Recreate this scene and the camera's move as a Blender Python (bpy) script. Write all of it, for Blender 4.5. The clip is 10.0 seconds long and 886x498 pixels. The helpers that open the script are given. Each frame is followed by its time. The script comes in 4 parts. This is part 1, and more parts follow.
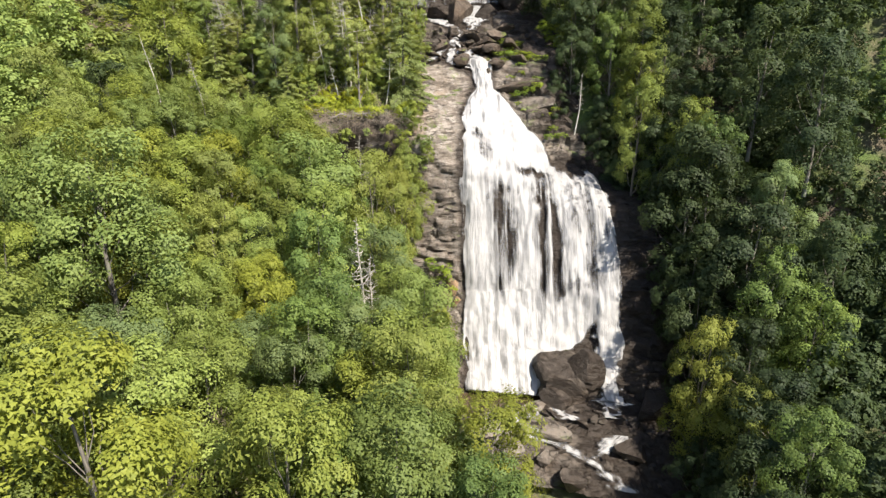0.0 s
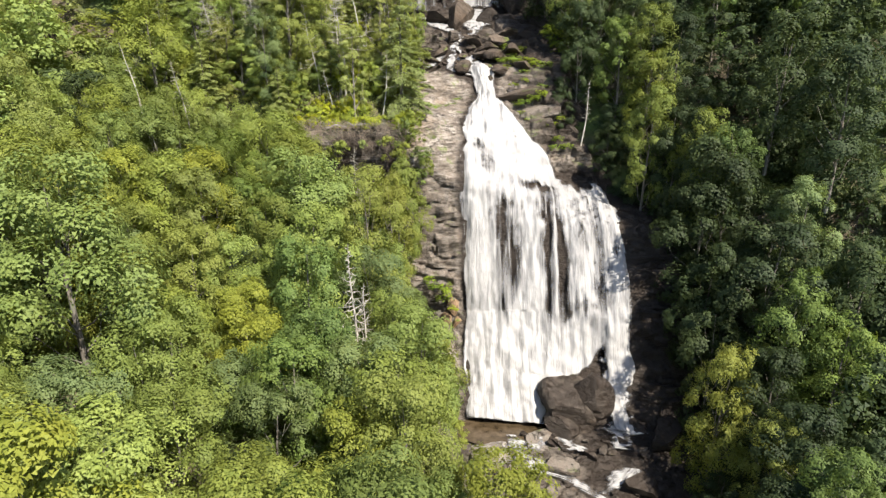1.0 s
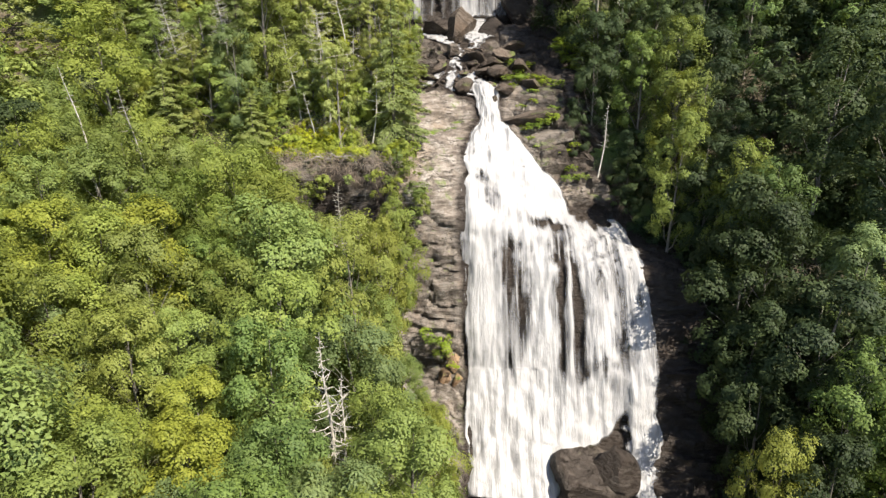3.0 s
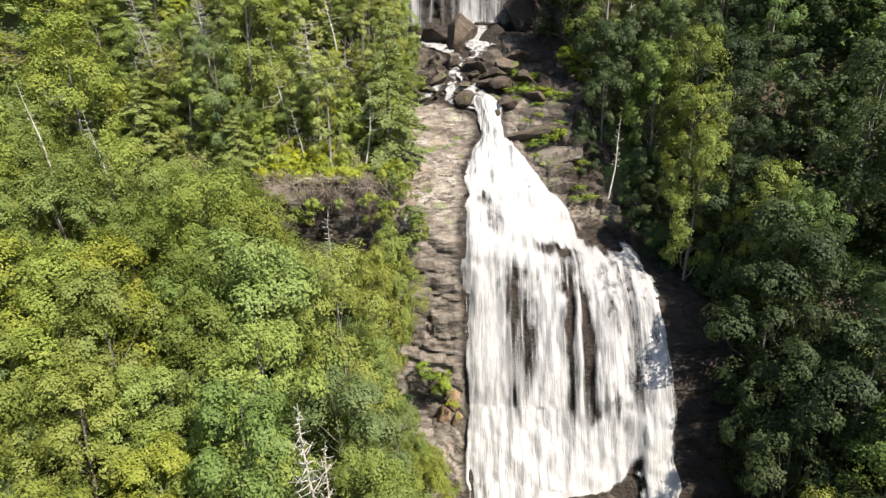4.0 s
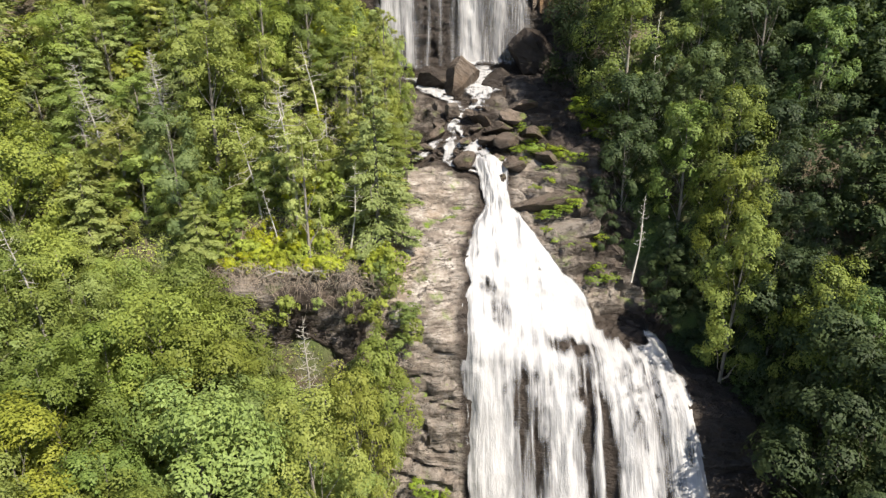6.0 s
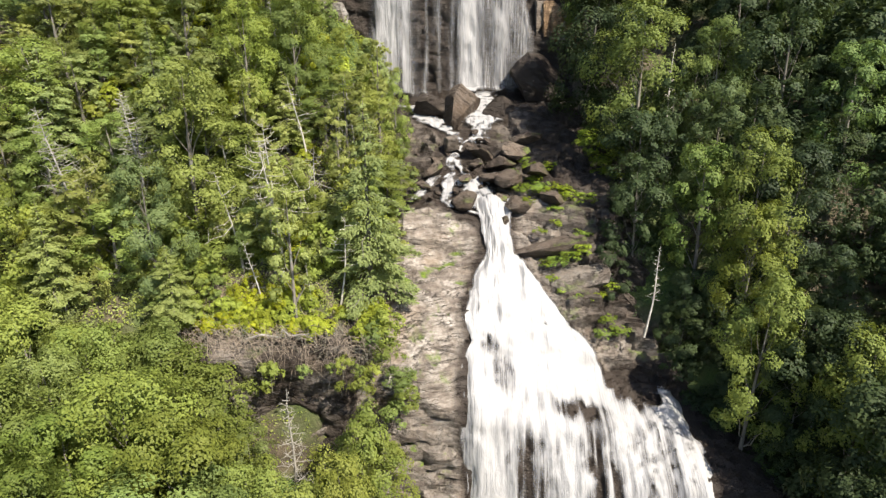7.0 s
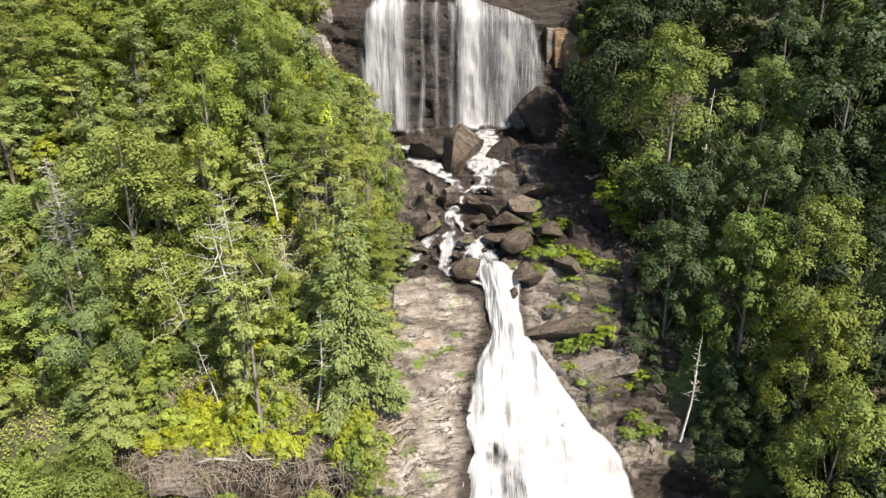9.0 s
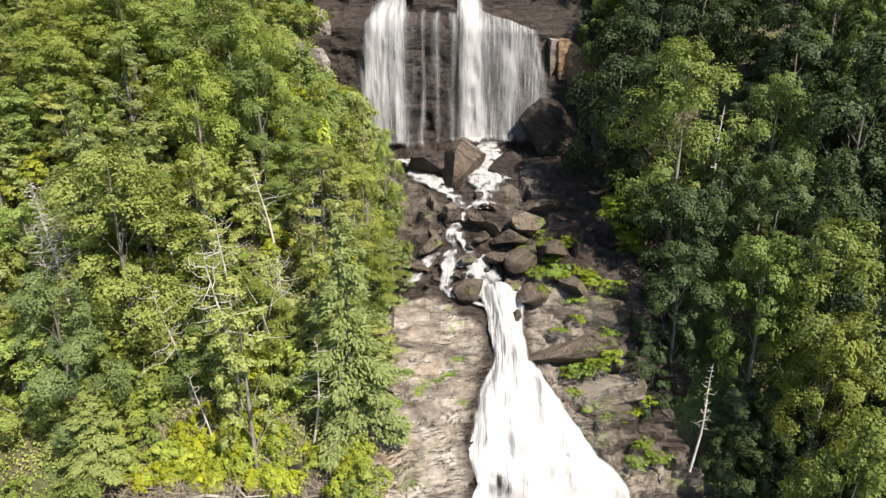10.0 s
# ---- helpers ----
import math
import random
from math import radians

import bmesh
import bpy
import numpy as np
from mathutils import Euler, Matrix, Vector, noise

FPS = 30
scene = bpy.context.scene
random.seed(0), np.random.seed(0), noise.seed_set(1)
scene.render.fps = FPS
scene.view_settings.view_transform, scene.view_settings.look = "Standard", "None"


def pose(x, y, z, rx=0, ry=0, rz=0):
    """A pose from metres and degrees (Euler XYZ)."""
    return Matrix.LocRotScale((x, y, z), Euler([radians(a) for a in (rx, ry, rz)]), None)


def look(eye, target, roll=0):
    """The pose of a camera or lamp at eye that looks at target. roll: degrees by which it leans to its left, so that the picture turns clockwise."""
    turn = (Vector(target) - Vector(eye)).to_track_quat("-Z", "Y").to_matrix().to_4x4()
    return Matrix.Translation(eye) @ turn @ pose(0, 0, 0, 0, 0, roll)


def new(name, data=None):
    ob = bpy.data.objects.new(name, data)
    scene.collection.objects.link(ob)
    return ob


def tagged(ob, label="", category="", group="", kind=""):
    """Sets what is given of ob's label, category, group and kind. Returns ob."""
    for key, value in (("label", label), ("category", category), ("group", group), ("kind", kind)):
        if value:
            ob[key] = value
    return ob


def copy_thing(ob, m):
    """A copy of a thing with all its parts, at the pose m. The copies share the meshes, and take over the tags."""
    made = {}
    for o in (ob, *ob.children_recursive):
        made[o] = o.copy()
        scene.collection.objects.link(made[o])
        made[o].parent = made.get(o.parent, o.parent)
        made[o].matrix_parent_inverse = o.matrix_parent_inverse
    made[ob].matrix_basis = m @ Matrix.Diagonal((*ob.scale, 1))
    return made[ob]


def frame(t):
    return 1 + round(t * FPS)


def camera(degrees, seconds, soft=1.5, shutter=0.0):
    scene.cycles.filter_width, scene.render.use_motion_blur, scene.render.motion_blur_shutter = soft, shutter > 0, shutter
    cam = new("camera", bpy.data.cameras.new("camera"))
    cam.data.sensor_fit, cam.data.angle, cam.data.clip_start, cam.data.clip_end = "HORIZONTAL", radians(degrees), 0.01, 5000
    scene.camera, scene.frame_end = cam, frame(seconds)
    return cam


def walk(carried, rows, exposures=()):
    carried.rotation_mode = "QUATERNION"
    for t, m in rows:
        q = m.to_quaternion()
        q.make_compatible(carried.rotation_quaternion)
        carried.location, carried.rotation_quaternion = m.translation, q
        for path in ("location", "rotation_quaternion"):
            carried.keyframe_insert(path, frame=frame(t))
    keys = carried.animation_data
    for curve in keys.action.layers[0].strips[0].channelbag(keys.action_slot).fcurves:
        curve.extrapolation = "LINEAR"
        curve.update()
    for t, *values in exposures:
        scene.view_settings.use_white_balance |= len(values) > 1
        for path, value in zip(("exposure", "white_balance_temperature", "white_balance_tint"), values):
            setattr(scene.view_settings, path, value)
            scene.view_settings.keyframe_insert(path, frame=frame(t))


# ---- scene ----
cam = camera(70.0, 10.0, soft=1.35)
METRES, EYE, TILT, LEAN, TURN, LONG = 70.0, 80.0, -21.0, 0.0, 0.0, 1.7
ROWS = [
    (0.0, 0.0, 0.0, 0.0, -0.0, 0.0, 0.0),
    (0.5, 0.0003, 0.0292, 0.0259, 0.01, -0.01, -0.0),
    (1.0, 0.0012, 0.0606, 0.0541, 0.03, -0.01, 0.0),
    (1.5, 0.0023, 0.094, 0.0845, 0.04, -0.02, 0.01),
    (2.0, 0.0035, 0.1288, 0.1162, 0.04, -0.01, 0.0),
    (2.5, 0.0048, 0.1657, 0.1497, 0.05, -0.01, 0.01),
    (4.0, 0.008, 0.276, 0.2517, 0.03, -0.01, 0.03),
    (4.5, 0.0091, 0.3112, 0.2958, 0.04, -0.04, 0.05),
    (5.0, 0.011, 0.3434, 0.3504, 0.06, -0.09, 0.05),
    (5.5, 0.0125, 0.3748, 0.4074, 0.07, -0.12, 0.07),
    (7.0, 0.0188, 0.4686, 0.5762, 0.08, -0.24, 0.1),
    (7.5, 0.0202, 0.5015, 0.63, 0.07, -0.23, 0.1),
    (8.0, 0.0216, 0.5364, 0.6745, 0.08, -0.22, 0.1),
    (8.5, 0.0226, 0.5691, 0.707, 0.07, -0.2, 0.08),
    (9.0, 0.0231, 0.5957, 0.7306, 0.07, -0.2, 0.08),
    (9.5, 0.0225, 0.6111, 0.7506, 0.08, -0.19, 0.08),
    (10.0, 0.0205, 0.6173, 0.7712, 0.07, -0.21, 0.07),
]
walk(cam, [(t, pose(0, 0, EYE, TILT, LEAN, TURN) @ pose(METRES * x, METRES * LONG * y, METRES * z, 90 + pitch / LONG, roll, yaw / LONG)) for t, x, y, z, yaw, pitch, roll in ROWS],
     exposures=[(0.0, 1.23), (10.0, 1.23)])

# ---- daylight: a high sun over the right-hand ridge, clear sky ----
SUN = Vector((0.46, -0.45, 0.765)).normalized()
world = bpy.data.worlds.new("sky")
scene.world = world
world.use_nodes = True
wn = world.node_tree.nodes
sky = wn.new("ShaderNodeTexSky")
sky.sky_type = "NISHITA"
sky.sun_disc = False
sky.sun_elevation = math.asin(SUN.z)
sky.sun_rotation = math.atan2(SUN.x, SUN.y)
world.node_tree.links.new(sky.outputs[0], wn["Background"].inputs[0])
wn["Background"].inputs[1].default_value = 0.1
sun_data = bpy.data.lights.new("sun", "SUN")
sun_data.energy, sun_data.angle, sun_data.color = 5.0, radians(0.53), (1.0, 0.925, 0.79)
sun_lamp = new("sun", sun_data)
sun_lamp.matrix_world = look(SUN * 400, (0, 0, 0))


# ---- noise on arrays ----
def cell_hash(ix, iy, iz, seed):
    ix, iy, iz = (np.asarray(i, float).astype(np.int64) & 0xFFFFF for i in (ix, iy, iz))
    h = (ix * 374761 + iy * 668265 + iz * 1274126 + seed * 974711) & 0x7FFFFFFF
    h = ((h ^ (h >> 13)) * 1274126177) & 0x7FFFFFFF
    h = ((h ^ (h >> 16)) * 1103515245) & 0x7FFFFFFF
    return ((h ^ (h >> 15)) & 0xFFFFFF) / float(0xFFFFFF)


def vnoise(x, y, z, seed=0):
    x, y, z = np.broadcast_arrays(np.asarray(x, float), np.asarray(y, float), np.asarray(z, float))
    ix, iy, iz = np.floor(x), np.floor(y), np.floor(z)
    fx, fy, fz = x - ix, y - iy, z - iz
    fx, fy, fz = (f * f * (3 - 2 * f) for f in (fx, fy, fz))
    total = 0.0
    for a in (0, 1):
        for b in (0, 1):
            for c in (0, 1):
                w = (fx if a else 1 - fx) * (fy if b else 1 - fy) * (fz if c else 1 - fz)
                total = total + w * cell_hash(ix + a, iy + b, iz + c, seed)
    return total * 2 - 1


def fbm(x, y, z, octaves=4, seed=0):
    total, amp, f = 0.0, 1.0, 1.0
    for k in range(octaves):
        total = total + amp * vnoise(np.asarray(x) * f, np.asarray(y) * f, np.asarray(z) * f, seed + k * 17)
        amp, f = amp * 0.5, f * 2.03
    return total


def smooth(a, b, x):
    t = np.clip((np.asarray(x, float) - a) / (b - a), 0, 1)
    return t * t * (3 - 2 * t)


# ---- meshes and materials ----
def mesh_of(name, v, f, material, smoothed=True):
    v, f = np.asarray(v, np.float32), np.asarray(f, np.int32)
    me = bpy.data.meshes.new(name)
    me.vertices.add(len(v))
    me.vertices.foreach_set("co", v.ravel())
    me.loops.add(f.size)
    me.loops.foreach_set("vertex_index", f.ravel())
    me.polygons.add(len(f))
    me.polygons.foreach_set("loop_start", np.arange(0, f.size, f.shape[1], dtype=np.int32))
    me.polygons.foreach_set("use_smooth", np.full(len(f), smoothed))
    me.update(calc_edges=True)
    me.validate()
    me.materials.append(material)
    return me


def grid_faces(rows, cols):
    i = np.arange(rows * cols).reshape(rows, cols)
    return np.stack([i[:-1, :-1], i[:-1, 1:], i[1:, 1:], i[1:, :-1]], -1).reshape(-1, 4)


def add_values(me, name, values):
    layer = me.attributes.new(name, "FLOAT", "POINT")
    layer.data.foreach_set("value", np.asarray(values, np.float32).ravel())


def add_uv(me, u, v):
    layer = me.uv_layers.new(name="flow")
    index = np.empty(len(me.loops), np.int32)
    me.loops.foreach_get("vertex_index", index)
    layer.data.foreach_set("uv", np.stack([u.ravel()[index], v.ravel()[index]], -1).astype(np.float32).ravel())


class Nodes:
    """A material's node tree, with short names for the nodes that are used below."""

    def __init__(self, name):
        self.mat = bpy.data.materials.new(name)
        self.mat.use_nodes = True
        self.tree = self.mat.node_tree
        self.bsdf = self.tree.nodes["Principled BSDF"]
        self.out = self.tree.nodes["Material Output"]

    def node(self, kind, **inputs):
        n = self.tree.nodes.new("ShaderNode" + kind)
        for key, value in inputs.items():
            self.put(n.inputs[key.replace("_", " ")], value)
        return n

    def put(self, socket, value):
        if isinstance(value, bpy.types.NodeSocket):
            self.tree.links.new(value, socket)
        else:
            socket.default_value = value

    def coords(self, scale=(1, 1, 1), source="Object"):
        n = self.node("Mapping")
        self.put(n.inputs["Vector"], self.node("TexCoord").outputs[source])
        n.inputs["Scale"].default_value = scale
        return n.outputs[0]

    def noise(self, vector, scale, detail=4.0, rough=0.55):
        n = self.node("TexNoise", Scale=scale, Detail=detail, Roughness=rough)
        self.put(n.inputs["Vector"], vector)
        return n.outputs[0]

    def ramp(self, fac, stops):
        n = self.node("ValToRGB")
        els = n.color_ramp.elements
        while len(els) < len(stops):
            els.new(0.5)
        for e, (p, c) in zip(els, stops):
            e.position = p
            e.color = (*c, 1) if len(c) == 3 else c
        self.put(n.inputs[0], fac)
        return n.outputs[0]

    def grey(self, fac, lo, hi, a=0.0, b=1.0):
        n = self.node("MapRange")
        n.clamp = True
        for i, value in enumerate((fac, lo, hi, a, b)):
            self.put(n.inputs[i], value)
        return n.outputs[0]

    def mix(self, fac, a, b, blend="MIX"):
        n = self.tree.nodes.new("ShaderNodeMix")
        n.data_type, n.blend_type = "RGBA", blend
        self.put(n.inputs[0], fac)
        self.put(n.inputs[6], a if not isinstance(a, tuple) else (*a, 1))
        self.put(n.inputs[7], b if not isinstance(b, tuple) else (*b, 1))
        return n.outputs[2]

    def math(self, op, a, b=0.0):
        n = self.tree.nodes.new("ShaderNodeMath")
        n.operation = op
        self.put(n.inputs[0], a)
        self.put(n.inputs[1], b)
        return n.outputs[0]

    def bump(self, height, strength, distance):
        n = self.node("Bump", Strength=strength, Distance=distance)
        self.put(n.inputs["Height"], height)
        self.put(self.bsdf.inputs["Normal"], n.outputs[0])

    def attr(self, name):
        n = self.node("Attribute")
        n.attribute_name = name
        return n.outputs["Fac"]


def leaf_material(name, dark, light, tint, rough=0.6, through_light=0.36):
    m = Nodes(name)
    island = m.node("NewGeometry").outputs["Random Per Island"]
    each = m.node("ObjectInfo").outputs["Random"]
    patch = m.noise(m.coords((1, 1, 1)), 0.35, 2.0)
    base = m.mix(m.grey(island, 0.0, 1.0, 0.15, 0.85), dark, light)
    base = m.mix(m.math("MULTIPLY", m.grey(patch, 0.45, 0.7), 0.45), base, tint)
    hue = m.node("HueSaturation", Color=base, Hue=m.grey(each, 0, 1, 0.482, 0.51), Saturation=m.grey(each, 0, 1, 1.02, 0.88), Value=m.grey(m.math("FRACT", m.math("MULTIPLY", each, 7.3)), 0, 1, 0.72, 1.22))
    col = hue.outputs[0]
    m.put(m.bsdf.inputs["Base Color"], col)
    m.put(m.bsdf.inputs["Roughness"], rough)
    m.put(m.bsdf.inputs["Specular IOR Level"], 0.2)
    glow = m.node("BsdfTranslucent")
    m.put(glow.inputs["Color"], m.mix(1.0, col, (1.25, 1.2, 0.8), "MULTIPLY"))
    both = m.node("MixShader", Fac=through_light)
    m.put(both.inputs[1], m.bsdf.outputs[0])
    m.put(both.inputs[2], glow.outputs[0])
    m.put(m.out.inputs[0], both.outputs[0])
    return m.mat


LEAF = {
    "green": leaf_material("leaf_green", (0.107, 0.146, 0.03), (0.212, 0.27, 0.053), (0.24, 0.28, 0.058)),
    "upland": leaf_material("leaf_upland", (0.135, 0.185, 0.033), (0.265, 0.33, 0.062), (0.285, 0.33, 0.068), through_light=0.42),
    "bright": leaf_material("leaf_bright", (0.132, 0.17, 0.026), (0.255, 0.295, 0.047), (0.28, 0.3, 0.052)),
    "pale": leaf_material("leaf_pale", (0.15, 0.185, 0.05), (0.275, 0.315, 0.088), (0.285, 0.3, 0.095), through_light=0.36),
    # dark: the right slope's shade put into the leaf colour
    "dark": leaf_material("leaf_dark_shade", (0.025, 0.042, 0.018), (0.06, 0.088, 0.031), (0.07, 0.095, 0.03)),
    # dark_l: deep green trees, and green darkened for the right slope's shade
    "dark_l": leaf_material("leaf_deep_shade", (0.062, 0.1, 0.022), (0.15, 0.215, 0.043), (0.165, 0.215, 0.046)),
    "dusty": leaf_material("leaf_dusty", (0.085, 0.13, 0.05), (0.17, 0.23, 0.085), (0.18, 0.225, 0.075)),
    "olive": leaf_material("leaf_olive", (0.125, 0.155, 0.03), (0.22, 0.255, 0.055), (0.21, 0.24, 0.058)),
    "yellow": leaf_material("leaf_yellow", (0.19, 0.235, 0.016), (0.345, 0.4, 0.03), (0.36, 0.375, 0.035)),
    "needle": leaf_material("needle", (0.13, 0.165, 0.045), (0.25, 0.29, 0.08), (0.24, 0.27, 0.078), through_light=0.3),
    "moss": leaf_material("moss_leaf", (0.11, 0.18, 0.014), (0.23, 0.31, 0.024), (0.22, 0.25, 0.03)),
}


def bark_material(name, a, b):
    m = Nodes(name)
    n = m.noise(m.coords((6, 6, 0.8)), 1.2, 5.0)
    each = m.node("ObjectInfo").outputs["Random"]
    col = m.mix(m.grey(n, 0.3, 0.7), a, b)
    col = m.mix(m.grey(m.noise(m.coords(), 0.4, 2.0), 0.55, 0.7), col, (0.16, 0.17, 0.13))
    hue = m.node("HueSaturation", Color=col, Value=m.grey(each, 0, 1, 0.75, 1.25))
    m.put(m.bsdf.inputs["Base Color"], hue.outputs[0])
    m.put(m.bsdf.inputs["Roughness"], 0.9)
    m.bump(n, 0.6, 0.05)
    return m.mat


BARK = bark_material("bark", (0.07, 0.06, 0.05), (0.19, 0.17, 0.145))
DEAD = bark_material("dead_wood", (0.2, 0.18, 0.15), (0.42, 0.39, 0.35))


def rock_material(name, tone=1.0, warm=(1.0, 1.0, 1.0)):
    m = Nodes(name)
    p = m.coords()
    big = m.noise(p, 0.09, 3.0)
    mid = m.noise(p, 0.5, 5.0, 0.6)
    fine = m.noise(p, 3.5, 6.0, 0.65)
    slant = m.node("Mapping")
    m.put(slant.inputs["Vector"], m.node("TexCoord").outputs["Object"])
    slant.inputs["Rotation"].default_value = (0.35, 0.25, 0.0)
    slant.inputs["Scale"].default_value = (0.35, 0.5, 2.0)
    strata = m.noise(slant.outputs[0], 0.7, 6.0, 0.66)
    vein = m.math("ABSOLUTE", m.math("SUBTRACT", m.noise(m.coords((0.5, 0.5, 1.0)), 0.22, 5.0, 0.55), 0.5))
    split = m.math("MULTIPLY", m.grey(vein, 0.0, 0.006, 0.8, 0.0), m.grey(big, 0.45, 0.6))
    col = m.ramp(mid, [(0.3, (0.2 * tone, 0.165 * tone, 0.138 * tone)), (0.5, (0.36 * tone, 0.322 * tone, 0.285 * tone)), (0.72, (0.58 * tone, 0.545 * tone, 0.505 * tone))])
    col = m.mix(m.grey(strata, 0.47, 0.6, 0.0, 0.72), col, (0.12 * tone, 0.095 * tone, 0.08 * tone))
    col = m.mix(m.grey(big, 0.56, 0.7, 0.0, 0.3), col, (0.42 * tone, 0.29 * tone, 0.17 * tone))
    col = m.mix(m.grey(fine, 0.35, 0.7, 0.0, 0.4), col, (0.09 * tone, 0.075 * tone, 0.065 * tone))
    col = m.mix(m.math("MULTIPLY", split, 0.75), col, (0.05 * tone, 0.04 * tone, 0.035 * tone))
    thin = m.node("Mapping")
    m.put(thin.inputs["Vector"], m.node("TexCoord").outputs["Object"])
    thin.inputs["Rotation"].default_value = (0.5, 0.3, 0.4)
    thin.inputs["Scale"].default_value = (0.22, 0.3, 1.6)
    crack = m.math("ABSOLUTE", m.math("SUBTRACT", m.noise(thin.outputs[0], 0.9, 5.0, 0.6), 0.5))
    crack = m.math("MULTIPLY", m.grey(crack, 0.0, 0.016, 0.9, 0.0), m.grey(mid, 0.4, 0.55))
    col = m.mix(crack, col, (0.045 * tone, 0.036 * tone, 0.03 * tone))
    col = m.mix(m.math("MULTIPLY", m.attr("joint"), 0.5), col, (0.05 * tone, 0.042 * tone, 0.036 * tone))
    col = m.mix(1.0, col, warm, "MULTIPLY")
    # wetness of the rock, and shade painted in along the right side
    wet_shade = m.attr("wet_shade")
    wet_shade = m.grey(m.math("ADD", wet_shade, m.math("MULTIPLY", m.math("SUBTRACT", mid, 0.5), 1.2)), 0.25, 0.75)
    col = m.mix(m.math("MULTIPLY", wet_shade, 0.93), col, (0.024, 0.017, 0.013))
    up = m.node("SeparateXYZ")
    m.put(up.inputs[0], m.node("NewGeometry").outputs["Normal"])
    moss = m.math("MULTIPLY", m.grey(up.outputs[2], 0.35, 0.75), m.math("MULTIPLY", m.grey(m.noise(p, 0.22, 5.0, 0.6), 0.56, 0.64), m.math("SUBTRACT", 1.0, wet_shade)))
    col = m.mix(moss, col, m.mix(m.grey(fine, 0.35, 0.65), (0.05, 0.08, 0.012), (0.15, 0.2, 0.03)))
    m.put(m.bsdf.inputs["Base Color"], col)
    m.put(m.bsdf.inputs["Roughness"], m.grey(wet_shade, 0, 1, 0.85, 0.5))
    m.put(m.bsdf.inputs["Specular IOR Level"], 0.25)
    m.bump(m.math("SUBTRACT", m.math("ADD", m.math("MULTIPLY", strata, 0.9), m.math("ADD", mid, m.math("MULTIPLY", fine, 0.45))), m.math("ADD", m.math("MULTIPLY", crack, 0.5), m.math("MULTIPLY", split, 0.5))), 1.0, 0.6)
    return m.mat


ROCK = rock_material("rock", 0.78, (1.02, 0.985, 0.95))
BROWN_ROCK = rock_material("brown_rock", 0.4, (1.06, 0.93, 0.83))
PALE_ROCK = rock_material("pale_rock", 0.85)
ORANGE_ROCK = rock_material("orange_rock", 0.8, (1.18, 0.9, 0.62))


def soil_material():
    m = Nodes("forest_floor")
    p = m.coords()
    a, b, c = m.noise(p, 0.08, 4.0), m.noise(p, 0.7, 5.0, 0.65), m.noise(p, 5.0, 5.0, 0.7)
    col = m.ramp(b, [(0.3, (0.035, 0.028, 0.018)), (0.5, (0.08, 0.063, 0.04)), (0.7, (0.15, 0.118, 0.078))])
    col = m.mix(m.grey(a, 0.42, 0.6), col, m.mix(m.grey(c, 0.3, 0.7), (0.035, 0.06, 0.012), (0.1, 0.14, 0.03)))
    m.put(m.bsdf.inputs["Base Color"], col)
    m.put(m.bsdf.inputs["Roughness"], 0.95)
    m.bump(m.math("ADD", b, m.math("MULTIPLY", c, 0.5)), 1.0, 0.4)
    return m.mat


SOIL = soil_material()


def foam_material():
    """White water: streaked along the fall, thin where little of it runs."""
    m = Nodes("white_water")
    uv = m.node("UVMap")
    uv.uv_map = "flow"

    def flow(su, sv):
        n = m.node("Mapping")
        m.put(n.inputs["Vector"], uv.outputs[0])
        n.inputs["Scale"].default_value = (su, sv, 1)
        return n.outputs[0]

    long_s = m.noise(flow(0.9, 0.05), 1.0, 5.0, 0.6)
    short_s = m.noise(flow(2.6, 0.22), 1.0, 4.0, 0.6)
    drops = m.noise(flow(4.5, 1.6), 1.0, 3.0, 0.6)
    body = m.math("ADD", m.math("MULTIPLY", long_s, 0.5), m.math("ADD", m.math("MULTIPLY", short_s, 0.32), m.math("MULTIPLY", drops, 0.18)))
    level = m.attr("foam")
    thick = m.math("ADD", level, m.math("MULTIPLY", m.math("SUBTRACT", body, 0.5), 1.05))
    threads = m.math("SUBTRACT", m.noise(flow(5.5, 0.1), 1.0, 4.0, 0.65), 0.5)
    thick = m.math("ADD", thick, m.math("MULTIPLY", threads, m.grey(level, 0.3, 0.85, 1.05, 0.22)))
    cover = m.grey(thick, -0.05, 0.62)
    m.put(m.bsdf.inputs["Base Color"], m.mix(m.grey(thick, 0.1, 0.85), (0.165, 0.163, 0.17), (0.325, 0.316, 0.314)))
    m.put(m.bsdf.inputs["Roughness"], 0.5)
    m.put(m.bsdf.inputs["Specular IOR Level"], 0.2)
    m.bump(body, 0.8, 0.7)
    clear = m.node("BsdfTransparent")
    both = m.node("MixShader", Fac=m.math("MULTIPLY", cover, m.grey(level, 0.0, 0.2)))
    m.put(both.inputs[1], clear.outputs[0])
    m.put(both.inputs[2], m.bsdf.outputs[0])
    m.put(m.out.inputs[0], both.outputs[0])
    return m.mat


FOAM = foam_material()


def pool_material():
    m = Nodes("pool_water")
    m.put(m.bsdf.inputs["Base Color"], m.mix(m.grey(m.noise(m.coords(), 0.6, 4.0), 0.35, 0.7), (0.035, 0.025, 0.014), (0.09, 0.065, 0.04)))
    m.put(m.bsdf.inputs["Roughness"], 0.12)
    m.bump(m.noise(m.coords(), 2.5, 4.0), 0.5, 0.15)
    return m.mat


POOL = pool_material()


